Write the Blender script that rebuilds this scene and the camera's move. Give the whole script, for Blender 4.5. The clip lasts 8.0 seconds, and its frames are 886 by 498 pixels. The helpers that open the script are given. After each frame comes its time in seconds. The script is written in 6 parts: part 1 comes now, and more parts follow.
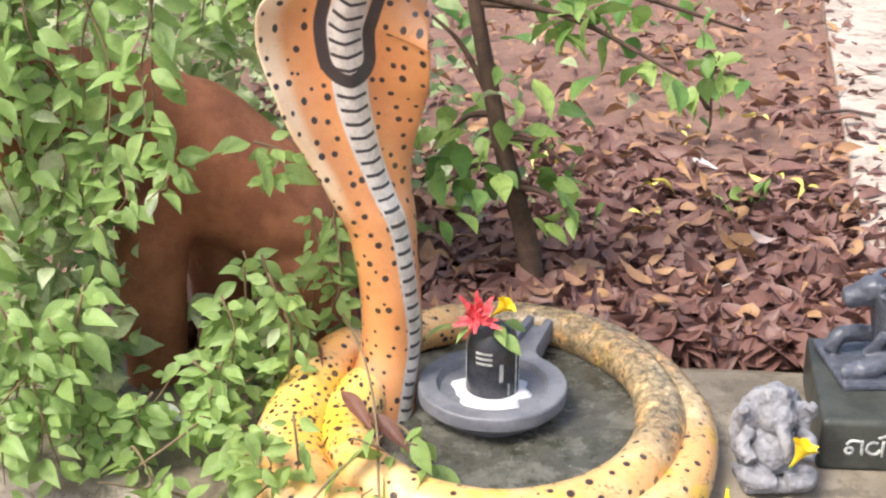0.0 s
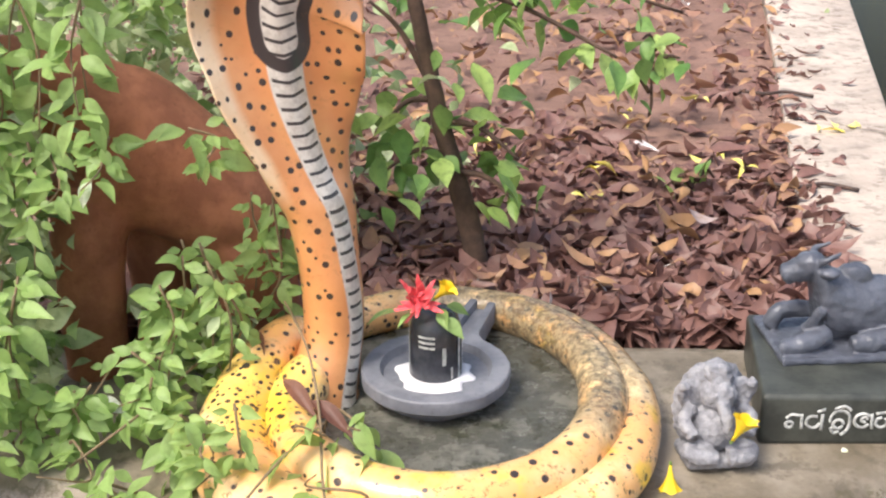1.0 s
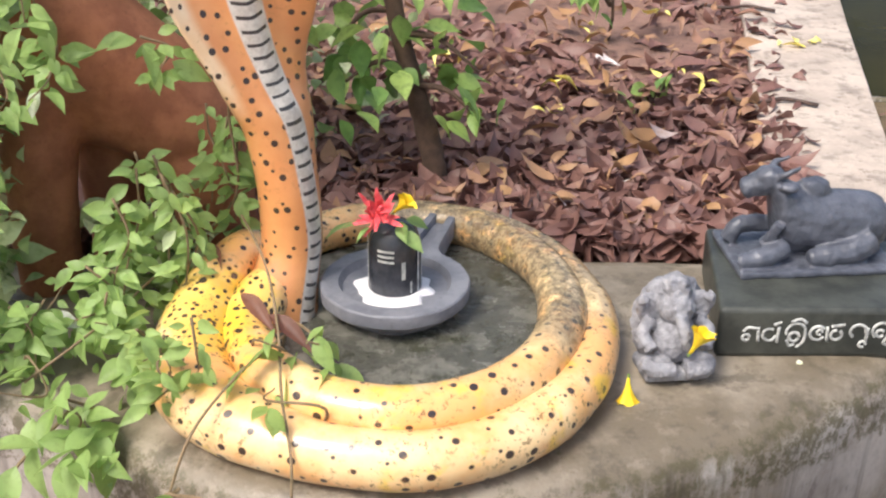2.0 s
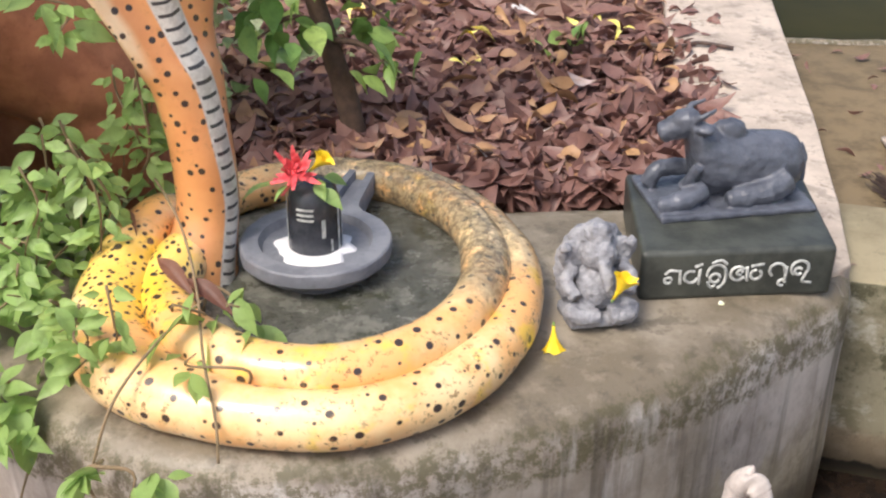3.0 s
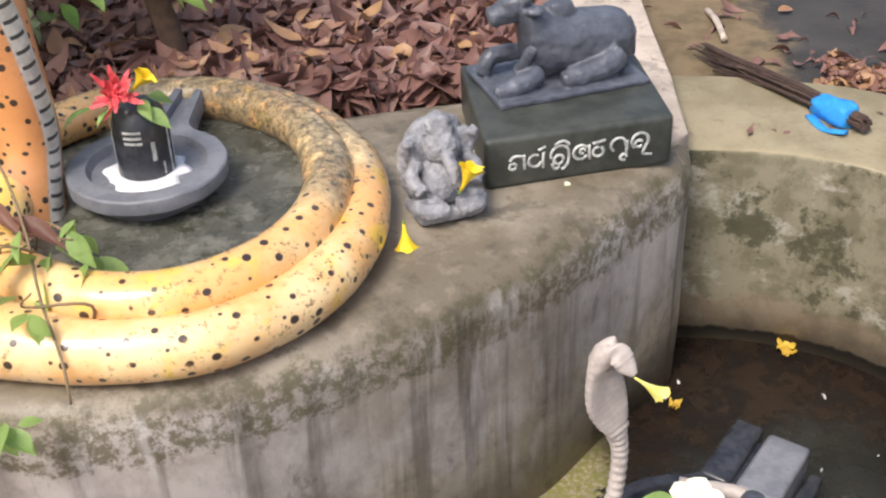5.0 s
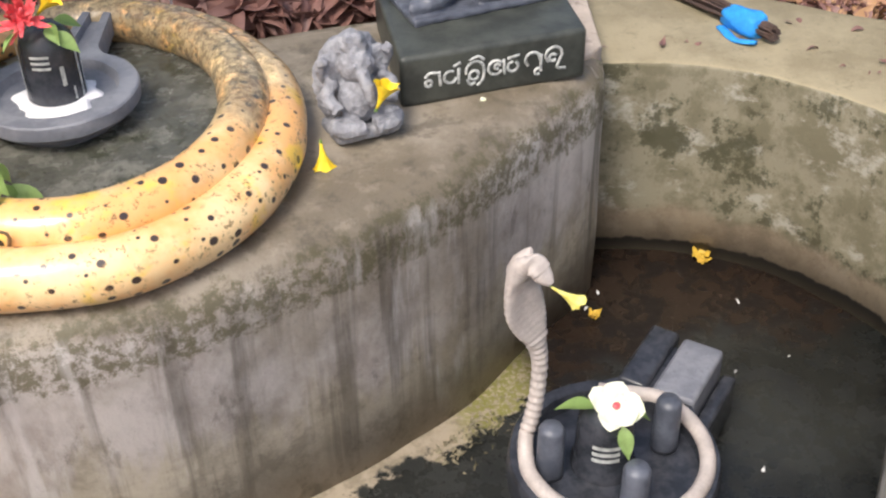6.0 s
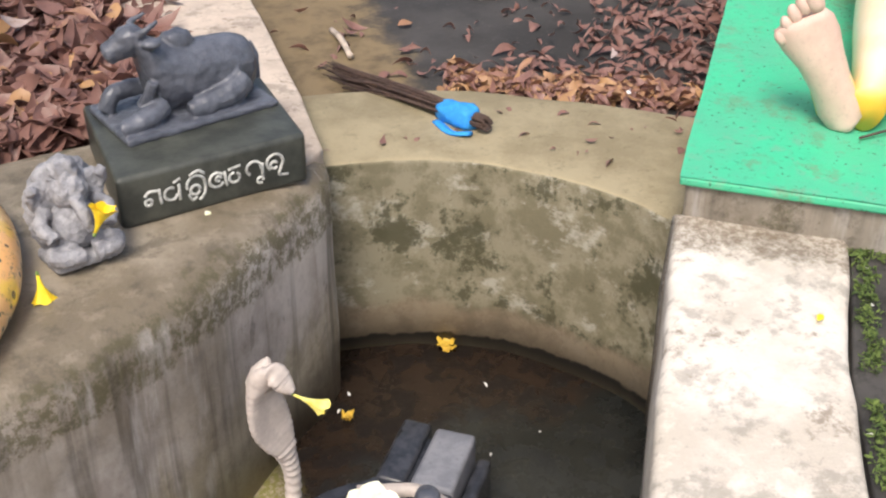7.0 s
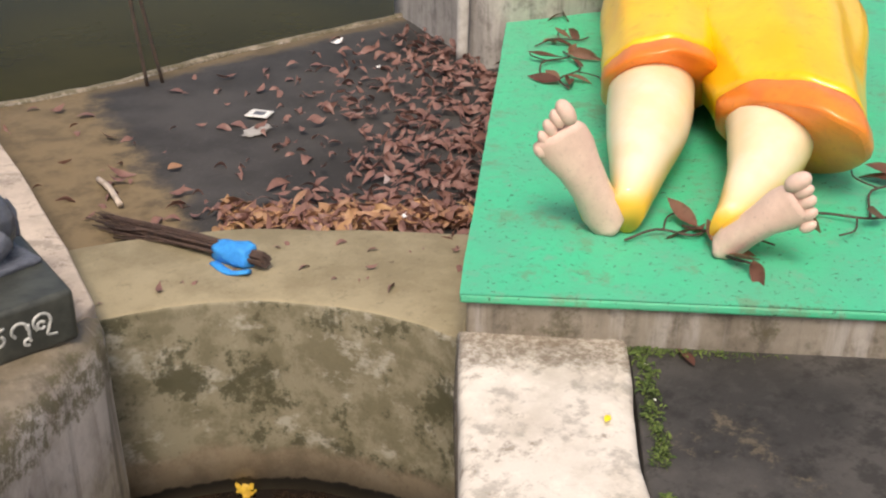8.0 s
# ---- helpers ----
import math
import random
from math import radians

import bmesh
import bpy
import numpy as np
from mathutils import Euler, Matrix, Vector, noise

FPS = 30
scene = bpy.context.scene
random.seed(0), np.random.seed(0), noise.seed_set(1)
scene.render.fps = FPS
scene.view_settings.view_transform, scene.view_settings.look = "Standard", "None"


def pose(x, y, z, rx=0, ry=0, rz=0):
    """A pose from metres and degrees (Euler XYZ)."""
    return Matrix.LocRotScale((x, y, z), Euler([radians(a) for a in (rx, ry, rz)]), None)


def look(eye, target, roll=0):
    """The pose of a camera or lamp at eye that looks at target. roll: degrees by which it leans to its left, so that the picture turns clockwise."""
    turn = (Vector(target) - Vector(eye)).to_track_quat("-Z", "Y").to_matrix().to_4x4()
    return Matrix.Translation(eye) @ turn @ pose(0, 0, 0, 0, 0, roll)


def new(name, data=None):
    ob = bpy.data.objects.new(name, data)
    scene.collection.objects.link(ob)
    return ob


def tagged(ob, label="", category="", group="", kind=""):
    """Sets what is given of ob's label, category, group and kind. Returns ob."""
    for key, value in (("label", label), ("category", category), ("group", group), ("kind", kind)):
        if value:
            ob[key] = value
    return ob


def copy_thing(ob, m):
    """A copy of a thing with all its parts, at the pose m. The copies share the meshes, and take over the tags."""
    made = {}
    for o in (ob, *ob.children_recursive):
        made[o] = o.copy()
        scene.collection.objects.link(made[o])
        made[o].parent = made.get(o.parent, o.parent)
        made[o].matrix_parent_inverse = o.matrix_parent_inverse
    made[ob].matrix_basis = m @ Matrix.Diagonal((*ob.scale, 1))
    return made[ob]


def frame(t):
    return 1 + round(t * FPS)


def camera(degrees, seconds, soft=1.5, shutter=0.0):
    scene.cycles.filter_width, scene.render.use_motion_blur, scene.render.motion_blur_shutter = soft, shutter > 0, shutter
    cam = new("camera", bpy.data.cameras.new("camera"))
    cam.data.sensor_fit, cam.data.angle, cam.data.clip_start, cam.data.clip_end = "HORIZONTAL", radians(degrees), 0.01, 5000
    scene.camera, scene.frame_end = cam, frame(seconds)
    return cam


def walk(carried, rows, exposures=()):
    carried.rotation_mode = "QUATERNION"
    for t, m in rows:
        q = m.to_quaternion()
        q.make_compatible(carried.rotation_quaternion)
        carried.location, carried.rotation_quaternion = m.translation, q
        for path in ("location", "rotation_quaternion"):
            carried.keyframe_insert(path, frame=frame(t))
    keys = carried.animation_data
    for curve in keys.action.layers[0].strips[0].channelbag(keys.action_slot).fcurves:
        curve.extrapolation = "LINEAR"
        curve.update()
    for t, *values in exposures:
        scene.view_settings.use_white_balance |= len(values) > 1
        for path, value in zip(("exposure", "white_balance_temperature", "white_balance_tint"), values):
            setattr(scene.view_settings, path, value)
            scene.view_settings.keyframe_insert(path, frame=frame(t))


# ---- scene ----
cam = camera(41.4, 8.0, soft=2.2)
PATH = [
    (0, (0.531, -0.102, 1.15), (0.402, 1.738, 0.377), 0.0),
    (0.5, (0.532, -0.109, 1.159), (0.404, 1.764, 0.468), -0.4),
    (1, (0.549, -0.1, 1.137), (0.504, 1.738, 0.349), -0.2),
    (1.2, (0.547, -0.093, 1.128), (0.528, 1.724, 0.292), 0.2),
    (2.3, (0.549, -0.082, 1.121), (0.601, 1.688, 0.19), 0.8),
    (2.5, (0.555, -0.078, 1.118), (0.634, 1.683, 0.173), 0.8),
    (3, (0.561, -0.071, 1.11), (0.708, 1.667, 0.132), 0.3),
    (3.5, (0.566, -0.066, 1.105), (0.765, 1.639, 0.078), 0.5),
    (4, (0.573, -0.065, 1.099), (0.819, 1.612, 0.037), 0.4),
    (4.2, (0.58, -0.067, 1.1), (0.844, 1.598, 0.024), -0.3),
    (5.3, (0.568, -0.047, 1.052), (0.985, 1.56, -0.064), -1.6),
    (5.5, (0.571, -0.063, 1.066), (0.995, 1.518, -0.084), -1.3),
    (6, (0.578, -0.075, 1.061), (1.058, 1.447, -0.144), -1.1),
    (6.5, (0.602, -0.083, 1.059), (1.298, 1.419, -0.064), 0.1),
    (7, (0.616, -0.083, 1.054), (1.51, 1.358, -0.006), 0.5),
    (7.5, (0.632, -0.089, 1.057), (1.707, 1.292, 0.09), 0.2),
    (8, (0.654, -0.088, 1.053), (1.879, 1.232, 0.182), -0.1),
]
walk(cam, [(t, look(eye, target, roll)) for t, eye, target, roll in PATH], [(0.0, 0.74, 6500, 10), (1.0, 0.66, 6500, 10), (2.5, 0.5, 6500, 10), (4.0, 0.45, 6500, 10), (6.0, 0.42, 6450, 10), (7.0, 0.42, 6700, 10), (8.0, 0.12, 7200, 12)])

# ---- light ----
world = bpy.data.worlds.new("sky")
scene.world = world
world.use_nodes = True
wn = world.node_tree
sky = wn.nodes.new("ShaderNodeTexSky")
sky.sky_type, sky.sun_disc = "NISHITA", False
sky.sun_elevation, sky.sun_rotation = radians(56), radians(228)
sky.air_density, sky.dust_density = 1.0, 5.0
wn.links.new(sky.outputs[0], wn.nodes["Background"].inputs[0])
wn.nodes["Background"].inputs[1].default_value = 0.15
sun = new("sun", bpy.data.lights.new("sun", "SUN"))
sun.data.energy, sun.data.angle, sun.data.color = 2.0, radians(20), (1.0, 0.96, 0.9)
sun.matrix_world = look((-1.0, -0.9, 2.0), (0, 0, 0))

# ---- material helpers ----


class Mat:
    """A small wrapper for node materials."""

    def __init__(self, name, rough=0.8, metal=0.0, coat=0.0):
        self.m = bpy.data.materials.new(name)
        self.m.use_nodes = True
        self.t = self.m.node_tree
        self.b = self.t.nodes["Principled BSDF"]
        self.b.inputs["Roughness"].default_value = rough
        self.b.inputs["Metallic"].default_value = metal
        self.b.inputs["Coat Weight"].default_value = coat

    def node(self, kind, **inputs):
        n = self.t.nodes.new(kind)
        for k, v in inputs.items():
            self.put(n.inputs[k], v)
        return n

    def put(self, socket, v):
        if isinstance(v, bpy.types.NodeSocket):
            self.t.links.new(v, socket)
        else:
            socket.default_value = v

    def where(self, stretch=(1, 1, 1)):
        """World position, stretched."""
        g = self.node("ShaderNodeNewGeometry")
        mp = self.node("ShaderNodeMapping")
        self.put(mp.inputs["Vector"], g.outputs["Position"])
        mp.inputs["Scale"].default_value = stretch
        return mp.outputs[0]

    def obj(self, stretch=(1, 1, 1)):
        g = self.node("ShaderNodeTexCoord")
        mp = self.node("ShaderNodeMapping")
        self.put(mp.inputs["Vector"], g.outputs["Object"])
        mp.inputs["Scale"].default_value = stretch
        return mp.outputs[0]

    def noise(self, vec, scale, detail=5.0, rough=0.6):
        n = self.node("ShaderNodeTexNoise", Scale=scale, Detail=detail, Roughness=rough)
        self.put(n.inputs["Vector"], vec)
        return n.outputs["Fac"]

    def spots(self, vec, scale, dims="3D"):
        n = self.node("ShaderNodeTexVoronoi", Scale=scale)
        n.voronoi_dimensions = dims
        self.put(n.inputs["Vector"], vec)
        return n

    def ramp(self, fac, lo, hi):
        """0 below lo, 1 above hi (or falling when lo > hi)."""
        n = self.node("ShaderNodeMapRange")
        n.interpolation_type = "SMOOTHSTEP"
        self.put(n.inputs["Value"], fac)
        a, b, x, y = (lo, hi, 0.0, 1.0) if lo < hi else (hi, lo, 1.0, 0.0)
        for k, v in (("From Min", a), ("From Max", b), ("To Min", x), ("To Max", y)):
            n.inputs[k].default_value = v
        return n.outputs[0]

    def math(self, op, a, b=0.0):
        n = self.node("ShaderNodeMath")
        n.operation = op
        self.put(n.inputs[0], a)
        self.put(n.inputs[1], b)
        return n.outputs[0]

    def mix(self, fac, a, b):
        n = self.node("ShaderNodeMix")
        n.data_type = "RGBA"
        self.put(n.inputs[0], fac)
        self.put(n.inputs[6], (*a, 1) if isinstance(a, tuple) else a)
        self.put(n.inputs[7], (*b, 1) if isinstance(b, tuple) else b)
        return n.outputs[2]

    def attr(self, name):
        n = self.node("ShaderNodeAttribute")
        n.attribute_name = name
        return n.outputs["Fac"]

    def colour(self, c):
        self.put(self.b.inputs["Base Color"], (*c, 1) if isinstance(c, tuple) else c)
        return self

    def rough(self, r):
        self.put(self.b.inputs["Roughness"], r)
        return self

    def bump(self, h, strength=0.3, distance=0.01):
        n = self.node("ShaderNodeBump", Strength=strength, Distance=distance)
        self.put(n.inputs["Height"], h)
        self.t.links.new(n.outputs[0], self.b.inputs["Normal"])
        return self


def concrete(name, pale, dark, moss, moss_amount=0.5, rough=0.8, streaks=0.0, wet=0.0, scale=1.0, band=None, shine=0.5, face=None, dirt=None):
    """Weathered cement: two tones, pits, moss patches, running streaks down the faces."""
    k = Mat(name, rough)
    k.b.inputs["Specular IOR Level"].default_value = shine
    w = k.where()
    big = k.noise(w, 3.2 * scale, 6, 0.65)
    mid = k.noise(w, 14 * scale, 6, 0.7)
    fine = k.noise(w, 90 * scale, 4, 0.7)
    c = k.mix(k.ramp(big, 0.4, 0.6), pale, dark)
    c = k.mix(k.math("MULTIPLY", k.ramp(mid, 0.5, 0.63), 0.6), c, tuple(v * 0.5 for v in dark))
    c = k.mix(k.math("MULTIPLY", k.ramp(k.noise(w, 21 * scale, 5, 0.7), 0.53, 0.64), 0.22), c, tuple(min(1, v * 1.35) for v in pale))
    edge = k.math("ADD", k.noise(w, 5.5 * scale, 8, 0.8), k.math("MULTIPLY", k.math("SUBTRACT", k.noise(w, 60 * scale, 4, 0.7), 0.5), 0.18))
    c = k.mix(k.math("MULTIPLY", k.ramp(edge, 0.68 - 0.3 * moss_amount, 0.78 - 0.3 * moss_amount), 0.85), c, moss)
    if face:
        # lime bloom over green algae on the upright sides
        upright = k.ramp(k.math("SUBTRACT", 1.0, k.math("ABSOLUTE", k.node("ShaderNodeSeparateXYZ", Vector=k.node("ShaderNodeNewGeometry").outputs["Normal"]).outputs[2])), 0.4, 0.8)
        drop = k.math("ADD", k.node("ShaderNodeSeparateXYZ", Vector=w).outputs[2], k.math("MULTIPLY", k.math("SUBTRACT", k.noise(k.where((6, 6, 1.5)), 1.5, 6, 0.7), 0.5), 0.5))
        bloom = k.mix(k.ramp(k.noise(k.where((1, 1, 0.6)), 7, 6, 0.7), 0.42, 0.62), face[0], face[1])
        bloom = k.mix(k.math("MULTIPLY", k.ramp(k.noise(k.where((1, 1, 0.5)), 10, 6, 0.75), 0.56, 0.66), 0.8), bloom, tuple(v * 0.5 for v in face[1]))
        low = k.mix(k.ramp(mid, 0.4, 0.62), face[2], tuple(v * 0.7 for v in face[2]))
        bloom = k.mix(k.ramp(drop, -0.27, -0.37), bloom, low)
        c = k.mix(k.math("MULTIPLY", upright, k.math("ADD", 0.3, k.math("MULTIPLY", k.ramp(k.noise(w, 2.6, 5, 0.65), 0.4, 0.6), 0.6))), c, bloom)
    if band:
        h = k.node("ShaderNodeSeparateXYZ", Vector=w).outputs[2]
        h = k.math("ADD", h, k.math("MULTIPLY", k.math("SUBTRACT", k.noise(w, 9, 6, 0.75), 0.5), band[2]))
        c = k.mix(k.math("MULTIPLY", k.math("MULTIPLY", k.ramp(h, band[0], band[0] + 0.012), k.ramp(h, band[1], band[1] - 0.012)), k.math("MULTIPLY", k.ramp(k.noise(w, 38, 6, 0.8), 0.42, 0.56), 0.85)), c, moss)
    if dirt:
        # dirt washed off along an edge: a point on it, the way away from it, how far it reaches, its colour
        p = k.node("ShaderNodeSeparateXYZ", Vector=w)
        far = k.math("ADD", k.math("MULTIPLY", k.math("SUBTRACT", p.outputs[0], dirt[0][0]), dirt[1][0]), k.math("MULTIPLY", k.math("SUBTRACT", p.outputs[1], dirt[0][1]), dirt[1][1]))
        far = k.math("ADD", far, k.math("MULTIPLY", k.math("SUBTRACT", k.noise(w, 12, 6, 0.75), 0.5), 0.3))
        c = k.mix(k.math("MULTIPLY", k.ramp(far, dirt[2], dirt[2] * 0.4), k.math("ADD", 0.45, k.math("MULTIPLY", k.ramp(fine, 0.4, 0.6), 0.4))), c, dirt[3])
    if streaks:
        s = k.noise(k.where((16, 16, 0.9)), 1.6, 4, 0.6)
        side = k.math("SUBTRACT", 1.0, k.math("ABSOLUTE", k.node("ShaderNodeSeparateXYZ", Vector=k.node("ShaderNodeNewGeometry").outputs["Normal"]).outputs[2]))
        c = k.mix(k.math("MULTIPLY", k.math("MULTIPLY", k.ramp(s, 0.5, 0.7), streaks), k.ramp(side, 0.3, 0.8)), c, tuple(v * 0.35 for v in dark))
        p = k.noise(k.where((9, 9, 1.5)), 1.3, 5, 0.6)
        c = k.mix(k.math("MULTIPLY", k.math("MULTIPLY", k.ramp(p, 0.54, 0.66), streaks * 0.9), k.ramp(side, 0.3, 0.8)), c, (0.58, 0.55, 0.53))
    c = k.mix(k.math("MULTIPLY", k.ramp(fine, 0.6, 0.75), 0.25), c, tuple(v * 0.4 for v in dark))
    k.colour(c)
    k.rough(k.math("SUBTRACT", k.math("ADD", rough - 0.1, k.math("MULTIPLY", mid, 0.25)), k.math("MULTIPLY", k.ramp(big, 0.4, 0.6), wet)))
    k.bump(k.math("ADD", k.math("MULTIPLY", mid, 0.6), k.math("MULTIPLY", fine, 0.35)), 0.5, 0.008)
    return k.m


def plain(name, a, b, scale=30, rough=0.6, bump=0.2, coat=0.0, metal=0.0):
    k = Mat(name, rough, metal, coat)
    w = k.where()
    n, f = k.noise(w, scale, 5, 0.65), k.noise(w, scale * 6, 4, 0.6)
    c = k.mix(k.ramp(n, 0.35, 0.65), a, b)
    c = k.mix(k.math("MULTIPLY", k.ramp(f, 0.55, 0.75), 0.35), c, tuple(v * 0.5 for v in b))
    k.colour(c).bump(k.math("ADD", n, k.math("MULTIPLY", f, 0.5)), bump, 0.004)
    return k.m


def leafy(name, shades, rough=0.45, island=False, light=0.35):
    """Leaves whose shade varies piece by piece, with a little light passing through."""
    k = Mat(name, rough)
    r = k.node("ShaderNodeNewGeometry").outputs["Random Per Island"] if island else k.node("ShaderNodeObjectInfo").outputs["Random"]
    n = k.node("ShaderNodeValToRGB")
    k.put(n.inputs[0], r)
    e = n.color_ramp.elements
    for i, s in enumerate(shades):
        p = i / (len(shades) - 1)
        el = e[0] if i == 0 else e[1] if i == len(shades) - 1 else e.new(p)
        el.position, el.color = p, (*s, 1)
    w = k.where()
    blot = k.noise(w, 60, 4, 0.6)
    c = k.mix(k.math("MULTIPLY", k.ramp(blot, 0.45, 0.7), 0.4), n.outputs[0], tuple(v * 0.6 for v in shades[0]))
    k.colour(c).bump(k.noise(w, 160, 3, 0.5), 0.25, 0.003)
    if light:
        tr = k.node("ShaderNodeBsdfTranslucent")
        k.put(tr.inputs[0], c)
        mx = k.node("ShaderNodeMixShader", Fac=light)
        k.t.links.new(k.b.outputs[0], mx.inputs[1])
        k.t.links.new(tr.outputs[0], mx.inputs[2])
        k.t.links.new(mx.outputs[0], k.t.nodes["Material Output"].inputs[0])
    return k.m


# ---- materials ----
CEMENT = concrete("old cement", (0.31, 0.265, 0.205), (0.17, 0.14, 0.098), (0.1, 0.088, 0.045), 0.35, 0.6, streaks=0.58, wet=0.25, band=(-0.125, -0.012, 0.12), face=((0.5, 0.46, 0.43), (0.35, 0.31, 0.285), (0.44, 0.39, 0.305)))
BARECEMENT = concrete("bare cement", (0.25, 0.22, 0.18), (0.15, 0.125, 0.095), (0.09, 0.08, 0.045), 0.45, 0.7, streaks=0.4)
CURB = concrete("pale worn cement", (0.58, 0.49, 0.41), (0.43, 0.36, 0.3), (0.14, 0.105, 0.08), 0.42, 0.75)
OLIVE = concrete("sandy cement", (0.33, 0.292, 0.2), (0.2, 0.17, 0.105), (0.066, 0.064, 0.03), 0.6, 0.75)
WHITEWASH = concrete("lime washed cement", (0.7, 0.65, 0.58), (0.53, 0.48, 0.41), (0.25, 0.205, 0.16), 0.46, 0.75, dirt=((1.958, 1.276), (-0.747, -0.664), 0.11, (0.17, 0.13, 0.09)))
DARKFLOOR = concrete("dark wet cement", (0.075, 0.07, 0.065), (0.04, 0.038, 0.036), (0.14, 0.115, 0.08), 0.35, 0.75, wet=0.1, shine=0.25)
DISC = concrete("grey wet cement", (0.2, 0.195, 0.165), (0.085, 0.085, 0.07), (0.04, 0.043, 0.025), 0.62, 0.4, wet=0.22, scale=2.6)


def tank_floor_material():
    """Dark wet cement with a tongue of brown mud along the kerb side."""
    k = Mat("dark wet floor", 0.65)
    k.b.inputs["Specular IOR Level"].default_value = 0.2
    w = k.where()
    big, mid, fine = k.noise(w, 3, 6, 0.65), k.noise(w, 13, 6, 0.7), k.noise(w, 80, 4, 0.7)
    c = k.mix(k.ramp(big, 0.35, 0.65), (0.068, 0.064, 0.062), (0.038, 0.036, 0.035))
    c = k.mix(k.math("MULTIPLY", k.ramp(fine, 0.6, 0.72), 0.5), c, (0.19, 0.17, 0.15))
    p = k.node("ShaderNodeSeparateXYZ", Vector=w)
    off = k.math("SUBTRACT", p.outputs[0], k.math("MULTIPLY", p.outputs[1], 0.27))
    off = k.math("ADD", off, k.math("MULTIPLY", k.math("SUBTRACT", mid, 0.5), 0.25))
    mud = k.ramp(off, 1.4, 1.29)
    rim = k.math("ADD", p.outputs[1], k.math("MULTIPLY", k.math("SUBTRACT", mid, 0.5), 0.2))
    mud = k.math("MAXIMUM", mud, k.math("MULTIPLY", k.ramp(rim, 3.18, 3.24), 0.8))
    c = k.mix(mud, c, k.mix(k.ramp(mid, 0.4, 0.65), (0.2, 0.15, 0.088), (0.13, 0.098, 0.058)))
    return k.colour(c).bump(k.math("ADD", mid, k.math("MULTIPLY", fine, 0.5)), 0.4, 0.006).m


def pit_floor_material():
    """Black wet cement, browner towards the far wall, with pale mud and moss along the platform's foot."""
    k = Mat("wet black floor", 0.4)
    k.b.inputs["Specular IOR Level"].default_value = 0.45
    w = k.where()
    big, mid, fine = k.noise(w, 4, 6, 0.65), k.noise(w, 15, 6, 0.7), k.noise(w, 85, 4, 0.7)
    p = k.node("ShaderNodeSeparateXYZ", Vector=w)
    c = k.mix(k.ramp(big, 0.38, 0.62), (0.027, 0.028, 0.025), (0.012, 0.013, 0.012))
    brown = k.math("ADD", p.outputs[1], k.math("MULTIPLY", k.math("SUBTRACT", big, 0.5), 0.5))
    c = k.mix(k.ramp(brown, 1.42, 1.52), c, k.mix(k.ramp(mid, 0.4, 0.6), (0.026, 0.017, 0.012), (0.01, 0.007, 0.0055)))
    off = k.math("ADD", k.math("MULTIPLY", k.math("SUBTRACT", p.outputs[0], 0.947), 0.36), k.math("MULTIPLY", k.math("SUBTRACT", p.outputs[1], 1.413), -0.93))
    off = k.math("ADD", off, k.math("MULTIPLY", k.math("SUBTRACT", k.noise(w, 11, 6, 0.7), 0.5), 0.3))
    mud = k.math("MULTIPLY", k.ramp(off, 0.085, 0.06), k.ramp(p.outputs[0], 1.3, 1.2))
    silt = k.mix(k.ramp(mid, 0.42, 0.6), (0.36, 0.3, 0.22), (0.24, 0.2, 0.14))
    silt = k.mix(k.math("MULTIPLY", k.ramp(p.outputs[0], 1.04, 1.12), k.ramp(fine, 0.4, 0.55)), silt, (0.2, 0.19, 0.05))
    c = k.mix(mud, c, silt)
    c = k.mix(k.math("MULTIPLY", k.ramp(fine, 0.62, 0.72), 0.4), c, (0.14, 0.115, 0.09))
    k.rough(k.math("ADD", 0.11, k.math("ADD", k.math("MULTIPLY", k.ramp(mid, 0.42, 0.6), 0.4), k.math("MULTIPLY", mud, 0.3))))
    return k.colour(c).bump(k.math("ADD", mid, k.math("MULTIPLY", fine, 0.5)), 0.35, 0.006).m


